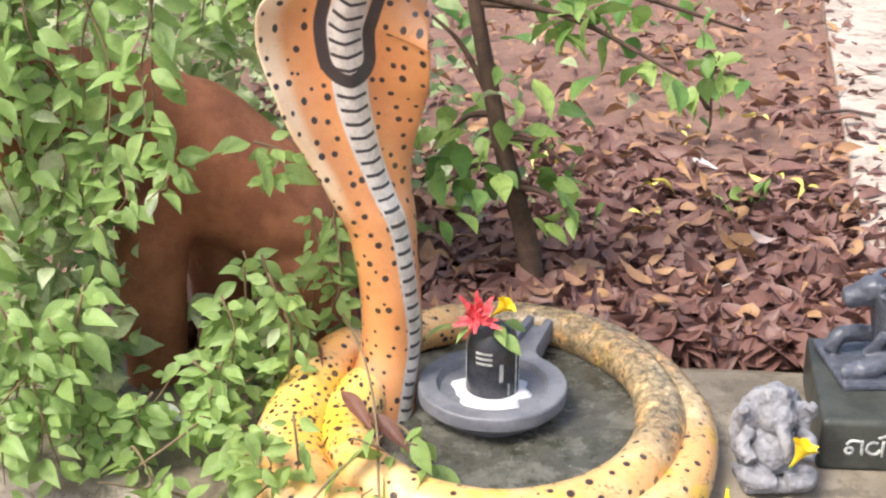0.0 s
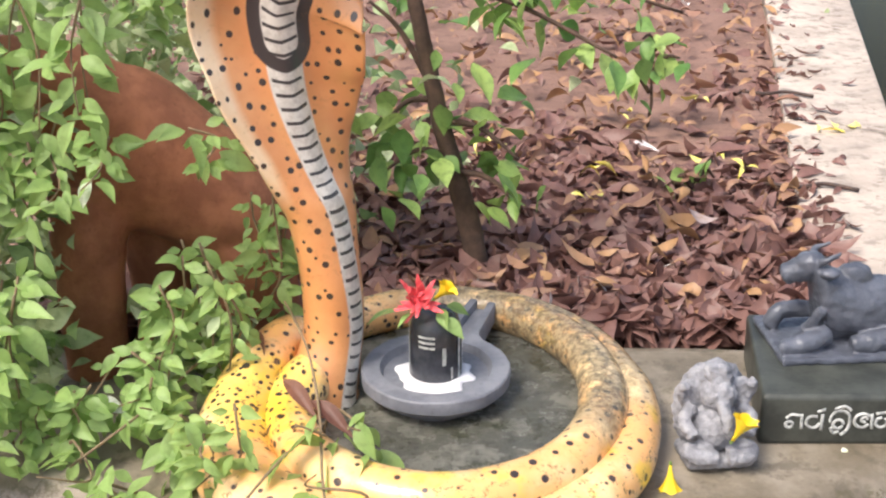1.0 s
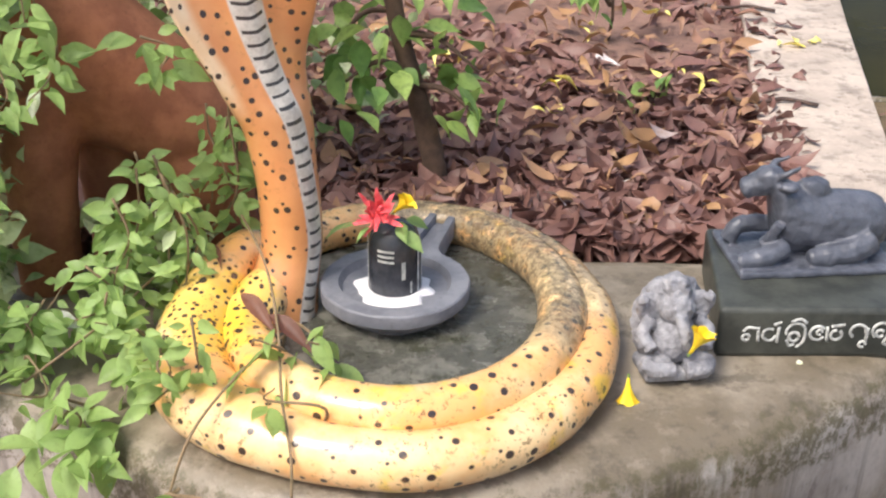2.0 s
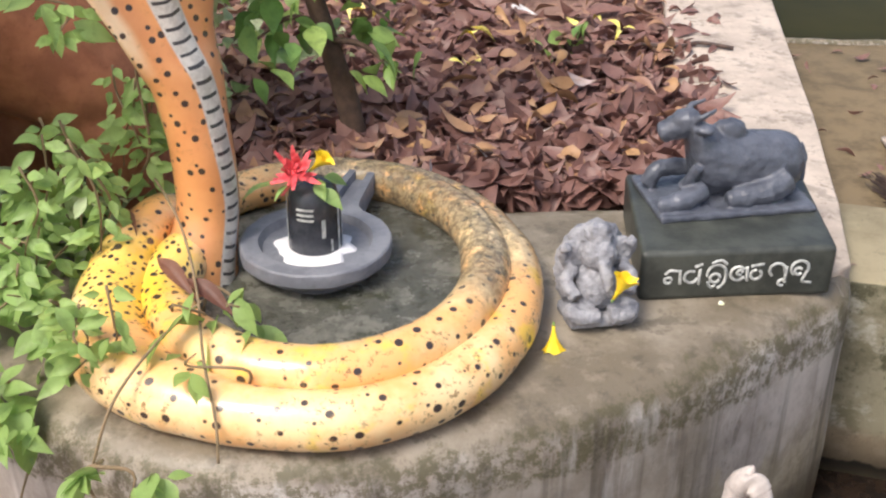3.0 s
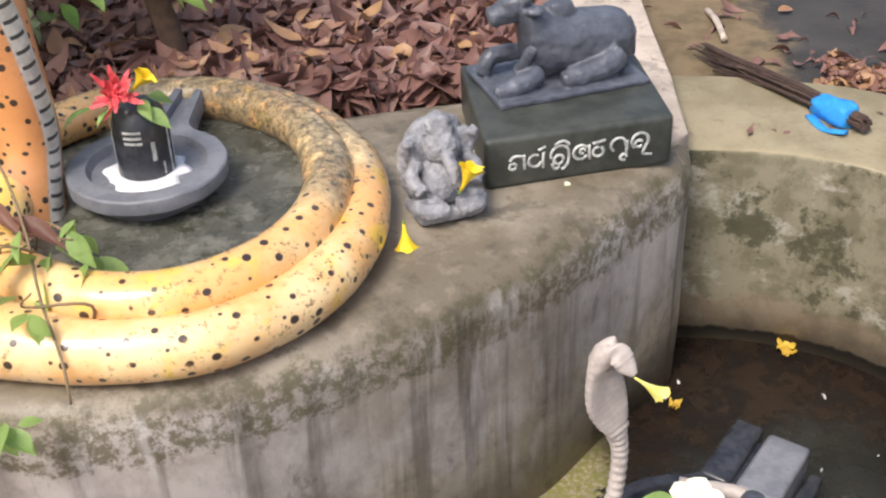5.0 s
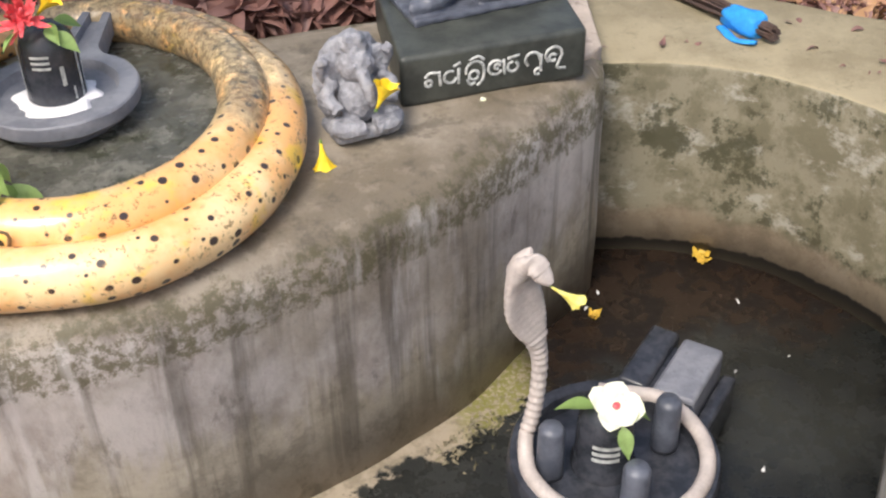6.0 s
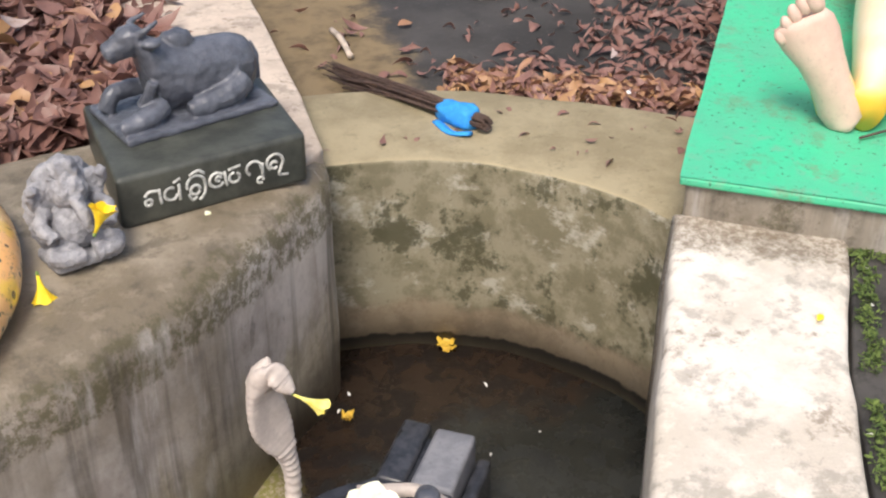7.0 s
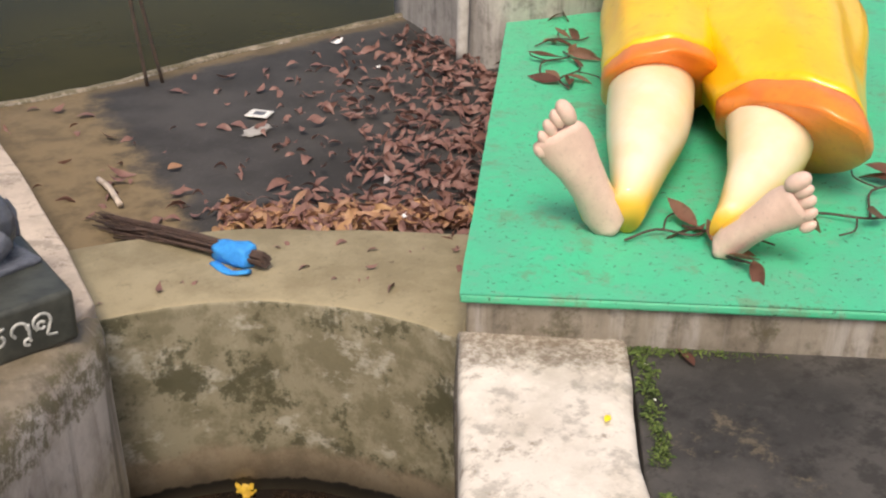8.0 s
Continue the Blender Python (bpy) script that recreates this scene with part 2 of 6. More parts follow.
def ledge_material():
    """Sandy worn top; mossy sides with grey lime patches, washed bare to an old water line over black scum."""
    k = Mat("mossy pit wall", 0.75)
    w = k.where()
    big, mid, fine = k.noise(w, 4.5, 7, 0.7), k.noise(w, 13, 6, 0.7), k.noise(w, 80, 4, 0.7)
    top = k.mix(k.ramp(big, 0.38, 0.62), (0.33, 0.28, 0.178), (0.23, 0.192, 0.116))
    top = k.mix(k.math("MULTIPLY", k.ramp(k.noise(w, 24, 7, 0.8), 0.56, 0.66), 0.5), top, (0.14, 0.12, 0.07))
    wall = k.mix(k.ramp(mid, 0.42, 0.6), (0.25, 0.225, 0.155), (0.16, 0.142, 0.088))
    wall = k.mix(k.math("MULTIPLY", k.ramp(k.noise(k.where((1, 1, 1.4)), 8, 6, 0.7), 0.54, 0.64), 0.75), wall, (0.42, 0.395, 0.33))
    edge = k.math("ADD", k.noise(w, 6, 8, 0.75), k.math("MULTIPLY", k.math("SUBTRACT", k.noise(w, 55, 4, 0.7), 0.5), 0.2))
    wall = k.mix(k.math("MULTIPLY", k.ramp(edge, 0.5, 0.58), 0.85), wall, (0.055, 0.053, 0.025))
    z = k.node("ShaderNodeSeparateXYZ", Vector=w).outputs[2]
    h = k.math("ADD", z, k.math("MULTIPLY", k.math("SUBTRACT", k.noise(w, 7, 6, 0.75), 0.5), 0.14))
    wall = k.mix(k.math("MULTIPLY", k.ramp(h, -0.41, -0.45), 0.85), wall, k.mix(k.ramp(mid, 0.4, 0.65), (0.3, 0.235, 0.16), (0.22, 0.17, 0.115)))
    wall = k.mix(k.ramp(k.math("ADD", z, k.math("MULTIPLY", k.math("SUBTRACT", mid, 0.5), 0.05)), -0.503, -0.511), wall, (0.028, 0.022, 0.017))
    side = k.ramp(k.math("ABSOLUTE", k.node("ShaderNodeSeparateXYZ", Vector=k.node("ShaderNodeNewGeometry").outputs["Normal"]).outputs[2]), 0.75, 0.5)
    c = k.mix(side, top, wall)
    c = k.mix(k.math("MULTIPLY", k.ramp(fine, 0.6, 0.72), 0.35), c, (0.06, 0.055, 0.035))
    return k.colour(c).bump(k.math("ADD", k.math("MULTIPLY", mid, 0.6), k.math("MULTIPLY", fine, 0.35)), 0.5, 0.008).m


TANKFLOOR = tank_floor_material()
LEDGE = ledge_material()
PITFLOOR = pit_floor_material()
GREYWALL = concrete("grey plaster", (0.42, 0.4, 0.38), (0.33, 0.31, 0.29), (0.2, 0.18, 0.15), 0.3, 0.8, streaks=0.5)
BLACKSTONE = plain("black stone", (0.022, 0.024, 0.03), (0.05, 0.053, 0.064), 26, 0.25, 0.3)
GREYSTONE = plain("blue grey stone", (0.22, 0.225, 0.25), (0.15, 0.155, 0.18), 22, 0.5, 0.35)
BULLSTONE = plain("dark blue grey stone", (0.115, 0.125, 0.155), (0.065, 0.072, 0.092), 25, 0.38, 0.3)
PLINTHSTONE = plain("greenish black stone", (0.033, 0.036, 0.032), (0.07, 0.075, 0.064), 14, 0.42, 0.35)
GANESHSTONE = plain("dusty grey stone", (0.2, 0.2, 0.22), (0.33, 0.33, 0.35), 55, 0.7, 0.6)
SNAKESTONE = plain("grey brown stone", (0.52, 0.46, 0.42), (0.4, 0.35, 0.32), 30, 0.55, 0.15)
WHITEPASTE = plain("white paste", (0.85, 0.83, 0.84), (0.74, 0.73, 0.75), 60, 0.6, 0.6)
TERRACOTTA = plain("red brown clay", (0.4, 0.155, 0.078), (0.27, 0.1, 0.05), 14, 0.8, 0.5)
BARK = plain("bark", (0.115, 0.07, 0.048), (0.07, 0.042, 0.03), 30, 0.9, 1.0)
TWIG = plain("vine stem", (0.27, 0.19, 0.11), (0.2, 0.15, 0.08), 40, 0.8, 0.6)
YELLOWPETAL = plain("yellow petal", (0.93, 0.72, 0.03), (0.9, 0.58, 0.02), 40, 0.5, 0.2)
WILTED = plain("wilted petal", (0.62, 0.42, 0.05), (0.45, 0.27, 0.03), 60, 0.6, 0.3)
PALEYELLOW = plain("pale yellow petal", (0.93, 0.85, 0.3), (0.9, 0.75, 0.12), 40, 0.5, 0.2)
REDPETAL = plain("red petal", (0.88, 0.16, 0.17), (0.8, 0.08, 0.1), 60, 0.5, 0.2)
WHITEPETAL = plain("white petal", (0.88, 0.87, 0.72), (0.78, 0.8, 0.52), 40, 0.5, 0.2)
LEAF = leafy("creeper leaf", [(0.3, 0.45, 0.13), (0.54, 0.69, 0.28), (0.72, 0.81, 0.45), (0.62, 0.73, 0.43), (0.88, 0.91, 0.63), (0.42, 0.6, 0.21)], light=0.45)
LEAFMASS = leafy("undergrowth leaf", [(0.2, 0.33, 0.09), (0.38, 0.55, 0.19), (0.5, 0.66, 0.28), (0.4, 0.55, 0.27), (0.7, 0.76, 0.48)], island=True, light=0.33)
TREELEAF = leafy("tree leaf", [(0.13, 0.28, 0.07), (0.22, 0.4, 0.11), (0.3, 0.5, 0.13), (0.46, 0.62, 0.18)])
LITTER = leafy("dry leaf", [(0.22, 0.115, 0.095), (0.52, 0.28, 0.225), (0.3, 0.15, 0.125), (0.72, 0.49, 0.39), (0.48, 0.22, 0.18), (0.28, 0.22, 0.12), (0.8, 0.63, 0.5), (0.42, 0.19, 0.155), (0.62, 0.33, 0.26), (0.23, 0.12, 0.1)], 0.48, True, 0.1)
PALELITTER = leafy("pale dry leaf", [(0.45, 0.26, 0.12), (0.7, 0.55, 0.34), (0.25, 0.12, 0.09), (0.62, 0.38, 0.12), (0.26, 0.29, 0.12), (0.6, 0.43, 0.29), (0.3, 0.16, 0.12)], 0.5, True, 0.1)
DRYLEAF = leafy("brown leaf", [(0.15, 0.06, 0.045), (0.24, 0.1, 0.075), (0.3, 0.15, 0.1)], 0.5)
BROOMSTICK = plain("broom fibre", (0.1, 0.06, 0.045), (0.055, 0.035, 0.03), 50, 0.7, 0.5)
BLUECLOTH = plain("blue cloth", (0.02, 0.24, 0.68), (0.03, 0.33, 0.8), 40, 0.7, 0.6)
PALECARD = plain("white card", (0.8, 0.79, 0.76), (0.7, 0.69, 0.66), 30, 0.6, 0.1)
CHALK = plain("white paint", (0.62, 0.63, 0.6), (0.3, 0.31, 0.3), 70, 0.8, 0.5)
IRON = plain("rusty rod", (0.05, 0.04, 0.035), (0.09, 0.06, 0.045), 60, 0.7, 0.4)
PIPE = plain("white pipe", (0.66, 0.65, 0.62), (0.5, 0.48, 0.45), 20, 0.5, 0.1)


def soil_material():
    k = Mat("red soil", 0.95)
    w = k.where()
    a, b = k.noise(w, 2.5, 6, 0.65), k.noise(w, 30, 6, 0.75)
    c = k.mix(k.ramp(a, 0.35, 0.65), (0.335, 0.198, 0.15), (0.235, 0.135, 0.102))
    c = k.mix(k.math("MULTIPLY", k.ramp(b, 0.5, 0.7), 0.7), c, (0.1, 0.055, 0.042))
    return k.colour(c).bump(b, 0.8, 0.02).m


def green_paint():
    k = Mat("green paint", 0.5)
    w = k.where()
    a, b, f = k.noise(w, 4, 6, 0.7), k.noise(k.where((1, 1, 1)), 24, 7, 0.75), k.noise(w, 75, 4, 0.7)
    c = k.mix(k.ramp(a, 0.35, 0.65), (0.04, 0.52, 0.28), (0.08, 0.45, 0.27))
    c = k.mix(k.math("MULTIPLY", k.ramp(b, 0.52, 0.64), 0.6), c, (0.17, 0.4, 0.27))
    c = k.mix(k.math("MULTIPLY", k.ramp(k.noise(w, 9, 6, 0.75), 0.54, 0.65), 0.5), c, (0.17, 0.2, 0.12))
    c = k.mix(k.math("MULTIPLY", k.ramp(f, 0.6, 0.67), 0.85), c, (0.03, 0.085, 0.05))
    k.rough(k.math("ADD", 0.3, k.math("MULTIPLY", b, 0.4)))
    return k.colour(c).bump(b, 0.35, 0.005).m


def water_material(name, tint, ripple):
    k = Mat(name, 0.12)
    k.b.inputs["Specular IOR Level"].default_value = 0.015
    w = k.where()
    c = k.mix(k.ramp(k.noise(w, 1.3, 4, 0.6), 0.35, 0.65), tint, tuple(v * 0.75 for v in tint))
    return k.colour(c).bump(k.noise(w, ripple, 3, 0.5), 0.12, 0.01).m


def cobra_paint():
    """Orange oil paint with dark dots; cream belly with crescent lines; a black loop on the hood."""
    k = Mat("painted cement skin", 0.32, coat=0.9)
    k.b.inputs["Coat Roughness"].default_value = 0.2
    w = k.where()
    along, around, neck = k.attr("along"), k.attr("around"), k.attr("neck")
    a, b = k.noise(w, 7, 5, 0.6), k.noise(w, 40, 5, 0.7)
    coil = k.mix(k.ramp(a, 0.35, 0.62), (0.93, 0.68, 0.36), (0.87, 0.46, 0.16))
    coil = k.mix(k.math("MULTIPLY", k.ramp(k.noise(w, 11, 4, 0.6), 0.56, 0.68), 0.6), coil, (0.9, 0.62, 0.03))
    gap = k.node("ShaderNodeVectorMath")
    gap.operation = "DISTANCE"
    k.put(gap.inputs[0], w)
    gap.inputs[1].default_value = (0.2, 1.63, 0.11)
    splash = k.math("ADD", gap.outputs["Value"], k.math("MULTIPLY", k.math("SUBTRACT", k.noise(w, 13, 5, 0.7), 0.5), 0.2))
    coil = k.mix(k.math("MULTIPLY", k.ramp(splash, 0.12, 0.08), 0.6), coil, (0.88, 0.58, 0.04))
    throat = k.mix(k.ramp(a, 0.35, 0.65), (0.76, 0.36, 0.14), (0.68, 0.28, 0.1))
    c = k.mix(neck, coil, throat)
    # light catching the hood's left edge, painted in as cream
    lit_rim = k.attr("rim")
    c = k.mix(k.math("MULTIPLY", k.ramp(lit_rim, 0.2, 0.8), 0.9), c, k.mix(k.ramp(a, 0.35, 0.65), (0.9, 0.76, 0.55), (0.86, 0.62, 0.36)))
    skin = k.node("ShaderNodeCombineXYZ")
    k.put(skin.inputs[0], along)
    k.put(skin.inputs[1], k.attr("girth"))
    wave = k.noise(w, 26, 2, 0.5)
    near = k.ramp(splash, 0.15, 0.1)
    dot = 0.0
    for cells, share, add in ((27.0, k.ramp(neck, 0.6, 0.4), 0.0), (34.0, k.ramp(neck, 0.4, 0.6), 0.02), (46.0, k.math("MULTIPLY", near, k.ramp(neck, 0.6, 0.4)), 0.03)):
        jog = k.spots(skin.outputs[0], cells, "2D")
        jog.inputs["Randomness"].default_value = 0.75
        own = k.node("ShaderNodeSeparateColor")
        k.put(own.inputs[0], jog.outputs["Color"])
        size = k.math("ADD", 0.04 + add, k.math("ADD", k.math("MULTIPLY", wave, 0.06), k.math("MULTIPLY", own.outputs[0], 0.12)))
        dot = k.math("MAXIMUM", dot, k.math("MULTIPLY", share, k.ramp(k.math("SUBTRACT", jog.outputs["Distance"], size), 0.03, -0.03)))
    # belly
    wide = k.math("ADD", 0.019, k.math("MULTIPLY", k.attr("flare"), 0.012))
    belly = k.math("MULTIPLY", k.ramp(k.math("SUBTRACT", k.math("ABSOLUTE", around), wide), 0.002, -0.002), k.math("MULTIPLY", k.ramp(neck, 0.45, 0.55), k.ramp(k.attr("loop"), 0.2, 0.18)))
    dot = k.math("MULTIPLY", dot, k.math("SUBTRACT", 1.0, belly))
    c = k.mix(belly, c, k.mix(k.ramp(b, 0.4, 0.65), (0.66, 0.63, 0.57), (0.48, 0.45, 0.4)))
    bow = k.math("SUBTRACT", along, k.math("MULTIPLY", k.math("MULTIPLY", around, around), 7.0))
    line = k.math("FRACT", k.math("MULTIPLY", bow, 1 / 0.024))
    line = k.math("MULTIPLY", k.ramp(k.math("ABSOLUTE", k.math("SUBTRACT", line, 0.5)), 0.17, 0.09), belly)
    line = k.math("MULTIPLY", line, k.ramp(k.math("SUBTRACT", k.math("ABSOLUTE", around), wide), -0.003, -0.006))
    c = k.mix(line, c, (0.035, 0.033, 0.035))
    # loop on the hood: a U of constant breadth
    below = k.math("MAXIMUM", k.math("SUBTRACT", 0.0, k.attr("loop")), 0.0)
    far = k.math("SQRT", k.math("ADD", k.math("MULTIPLY", around, around), k.math("MULTIPLY", k.math("MULTIPLY", below, below), 0.7)))
    ring = k.math("MULTIPLY", k.ramp(k.math("ABSOLUTE", k.math("SUBTRACT", far, k.math("ADD", 0.037, k.math("MULTIPLY", k.math("MAXIMUM", k.attr("loop"), 0.0), 0.05)))), 0.012, 0.009), k.ramp(neck, 0.5, 0.6))
    ring = k.math("MULTIPLY", ring, k.ramp(k.attr("loop"), 0.15, 0.13))
    c = k.mix(k.math("MAXIMUM", dot, 0.0), c, (0.04, 0.025, 0.02))
    c = k.mix(ring, c, (0.035, 0.03, 0.03))
    # grime lodged on the coil near the spout
    grime = k.math("MULTIPLY", k.ramp(k.attr("grime"), 0.15, 0.6), k.ramp(k.noise(w, 26, 6, 0.75), 0.3, 0.52))
    c = k.mix(k.math("MULTIPLY", grime, 0.9), c, k.mix(k.ramp(k.noise(w, 70, 5, 0.75), 0.42, 0.58), (0.32, 0.25, 0.14), (0.09, 0.072, 0.042)))
    specks = k.math("MULTIPLY", k.ramp(k.noise(w, 75, 5, 0.8), 0.55, 0.63), k.ramp(k.noise(w, 8, 4, 0.7), 0.4, 0.56))
    c = k.mix(k.math("MULTIPLY", specks, k.math("SUBTRACT", 0.9, k.math("MULTIPLY", neck, 0.7))), c, (0.22, 0.12, 0.04))
    k.rough(k.math("ADD", 0.25, k.math("ADD", k.math("MULTIPLY", b, 0.25), k.math("MULTIPLY", grime, 0.4))))
    return k.colour(c).bump(k.math("ADD", k.math("MULTIPLY", b, 0.4), k.math("MULTIPLY", grime, b)), 0.3, 0.006).m


SOIL, GREEN, COBRA = soil_material(), green_paint(), cobra_paint()
TANKWATER = water_material("green tank water", (0.037, 0.033, 0.008), 6)


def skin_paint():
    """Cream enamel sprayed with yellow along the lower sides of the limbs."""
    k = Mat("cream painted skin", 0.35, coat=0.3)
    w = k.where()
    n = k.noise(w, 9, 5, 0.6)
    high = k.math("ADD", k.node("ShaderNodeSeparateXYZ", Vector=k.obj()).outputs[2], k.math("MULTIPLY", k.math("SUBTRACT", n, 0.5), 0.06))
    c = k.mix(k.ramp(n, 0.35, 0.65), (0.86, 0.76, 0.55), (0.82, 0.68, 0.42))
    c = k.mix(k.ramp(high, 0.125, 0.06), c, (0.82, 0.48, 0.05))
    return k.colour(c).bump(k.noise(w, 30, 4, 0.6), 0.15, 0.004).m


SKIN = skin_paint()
SOLE = plain("pink painted sole", (0.68, 0.5, 0.42), (0.6, 0.43, 0.36), 20, 0.5, 0.25)
ROBE = plain("yellow painted cloth", (0.93, 0.6, 0.02), (0.9, 0.5, 0.01), 5, 0.28, 0.15, coat=0.4)
HEM = plain("orange painted hem", (0.85, 0.25, 0.03), (0.8, 0.2, 0.03), 12, 0.35, 0.15, coat=0.3)

# ---- mesh helpers ----


def mesh_of(name, verts, faces, mats, slots=None, smooth=True, attrs=None):
    me = bpy.data.meshes.new(name)
    me.from_pydata([tuple(v) for v in verts], [], faces)
    for m in mats if isinstance(mats, (list, tuple)) else [mats]:
        me.materials.append(m)
    if slots is not None:
        me.polygons.foreach_set("material_index", slots)
    me.polygons.foreach_set("use_smooth", [smooth] * len(me.polygons))
    for key, values in (attrs or {}).items():
        me.attributes.new(key, "FLOAT", "POINT").data.foreach_set("value", values)
    me.update()
    return me


def thing(name, label, category, group="", kind=""):
    return tagged(new(name), label, category, group, kind)


def part(name, me, parent=None, label="", m=None):
    ob = new(name, me)
    ob.parent = parent
    if m is not None:
        ob.matrix_local = m
    return tagged(ob, label) if label else ob


class Build:
    """Gathers vertices and faces of one mesh."""

    def __init__(self):
        self.v, self.f, self.s = [], [], []

    def add(self, verts, faces, slot=0, m=None):
        o = len(self.v)
        self.v += [m @ Vector(p) for p in verts] if m is not None else [Vector(p) for p in verts]
        self.f += [tuple(i + o for i in f) for f in faces]
        self.s += [slot] * len(faces)
        return self

    def rings(self, rings, slot=0, caps=(True, True), m=None, closed=True):
        n = len(rings[0])
        v = [p for r in rings for p in r]
        f = []
        last = n if closed else n - 1
        for i in range(len(rings) - 1):
            for j in range(last):
                k = (j + 1) % n
                f.append((i * n + j, i * n + k, (i + 1) * n + k, (i + 1) * n + j))
        if caps[0]:
            f.append(tuple(reversed(range(n))))
        if caps[1]:
            f.append(tuple(range((len(rings) - 1) * n, len(rings) * n)))
        return self.add(v, f, slot, m)

    def lathe(self, profile, n=32, slot=0, m=None, caps=(True, True)):
        """Profile of (radius, z)."""
        return self.rings([[(r * math.cos(math.tau * j / n), r * math.sin(math.tau * j / n), z) for j in range(n)] for r, z in profile], slot, caps, m)

    def tube(self, pts, radii, n=10, slot=0, squash=1.0):
        pts = [Vector(p) for p in pts]
        ref = Vector((0.13, 0.21, 0.97))
        rings = []
        for i, p in enumerate(pts):
            t = (pts[min(i + 1, len(pts) - 1)] - pts[max(i - 1, 0)]).normalized()
            a = t.cross(ref)
            if a.length < 0.05:
                a = t.cross(Vector((1, 0, 0)))
            a.normalize()
            b = t.cross(a)
            r = radii[i] if isinstance(radii, (list, tuple)) else radii
            rings.append([p + (a * math.cos(math.tau * j / n) + b * math.sin(math.tau * j / n) * squash) * r for j in range(n)])
        return self.rings(rings, slot)

    def blob(self, c, r, slot=0, n=14, m=12, turn=None, lump=0.0):
        """An ellipsoid, lumpy if asked."""
        c, rings = Vector(c), []
        for i in range(m + 1):
            a = math.pi * i / m
            ring = []
            for j in range(n):
                b = math.tau * j / n
                d = Vector((math.sin(a) * math.cos(b), math.sin(a) * math.sin(b), math.cos(a)))
                q = Vector((d.x * r[0], d.y * r[1], d.z * r[2])) * (1 + lump * noise.noise(d * 2.3 + c * 7))
                ring.append(c + (turn @ q if turn is not None else q))
            rings.append(ring)
        return self.rings(rings, slot, (False, False))

    def box(self, x0, x1, y0, y1, z0, z1, bev=0.004, slot=0, m=None):
        """A box with rounded edges and corners."""
        bm = bmesh.new()
        bmesh.ops.create_cube(bm, size=1)
        for v in bm.verts:
            v.co = Vector(((x0 + x1) / 2 + v.co.x * (x1 - x0), (y0 + y1) / 2 + v.co.y * (y1 - y0), (z0 + z1) / 2 + v.co.z * (z1 - z0)))
        if bev:
            bmesh.ops.bevel(bm, geom=bm.edges[:], offset=bev, segments=3, affect="EDGES", profile=0.6)
        bm.verts.index_update()
        self.add([v.co.copy() for v in bm.verts], [tuple(v.index for v in f.verts) for f in bm.faces], slot, m)
        bm.free()
        return self

    def mesh(self, name, mats, smooth=True, crisp=0):
        me = mesh_of(name, self.v, self.f, mats, self.s, smooth)
        if crisp:
            me.set_sharp_from_angle(angle=radians(crisp))
        return me


def carved(name, build, mats, voxel=0.004, smooth=4, uneven=0.0015, scale=45):
    """One carved figure: its masses grown together and softened."""
    tmp = new("tmp", build.mesh("tmp", mats))
    r = tmp.modifiers.new("grow", "REMESH")
    r.mode, r.voxel_size, r.use_smooth_shade = "VOXEL", voxel, True
    s = tmp.modifiers.new("soften", "SMOOTH")
    s.iterations, s.factor = smooth, 0.5
    me = bpy.data.meshes.new_from_object(tmp.evaluated_get(bpy.context.evaluated_depsgraph_get()))
    bpy.data.objects.remove(tmp)
    me.name = name
    me.materials.clear()
    me.materials.append(mats)
    return rough_up(me, uneven, scale)


def spline(pts, n):
    """Catmull-Rom through points of any dimension: n steps a span."""
    p = [np.array(q, float) for q in pts]
    p = [2 * p[0] - p[1]] + p + [2 * p[-1] - p[-2]]
    out = []
    for i in range(1, len(p) - 2):
        for k in range(n):
            t = k / n
            a, b, c, d = p[i - 1], p[i], p[i + 1], p[i + 2]
            out.append(0.5 * (2 * b + (c - a) * t + (2 * a - 5 * b + 4 * c - d) * t * t + (3 * b - a - 3 * c + d) * t ** 3))
    return out + [p[-2]]


def rough_up(me, amount, scale):
    """Uneven surface: moves vertices by noise."""
    for v in me.vertices:
        v.co += noise.noise_vector(v.co * scale) * amount + noise.noise_vector(v.co * scale * 3.7) * amount * 0.35
    me.update()
    return me


def prism(outline, levels, inset_dir):
    """Rings of one closed plan outline: levels of (z, inset)."""
    n = len(outline)
    pts = [Vector((*p, 0)) for p in outline]
    out = []
    for i in range(n):
        t = (pts[(i + 1) % n] - pts[i - 1]).normalized()
        out.append(Vector((-t.y, t.x, 0)) * inset_dir)
    return [[p + q * d + Vector((0, 0, z)) for p, q in zip(pts, out)] for z, d in levels]


def slab_mesh(name, outline, top, bottom, mats, edge=0.02, uneven=0.004, scale=6):
    """A cast block of a free plan (counter-clockwise), with worn edges."""
    b = Build()
    lv = [(bottom, 0), (bottom + (top - bottom) * 0.33, 0), (bottom + (top - bottom) * 0.66, 0), (top - edge, 0), (top - edge * 0.45, edge * 0.12), (top - edge * 0.12, edge * 0.45), (top, edge)]
    b.rings(prism(outline, lv, 1))
    return rough_up(b.mesh(name, mats), uneven, scale)


def dense(pts, step, closed=True):
    """More points on straight legs of an outline."""
    out, q = [], list(pts) + ([pts[0]] if closed else [])
    for a, c in zip(q, q[1:]):
        n = max(1, int(math.dist(a, c) / step))
        out += [tuple(np.array(a) + (np.array(c) - np.array(a)) * k / n) for k in range(n)]
    return out if closed else out + [q[-1]]


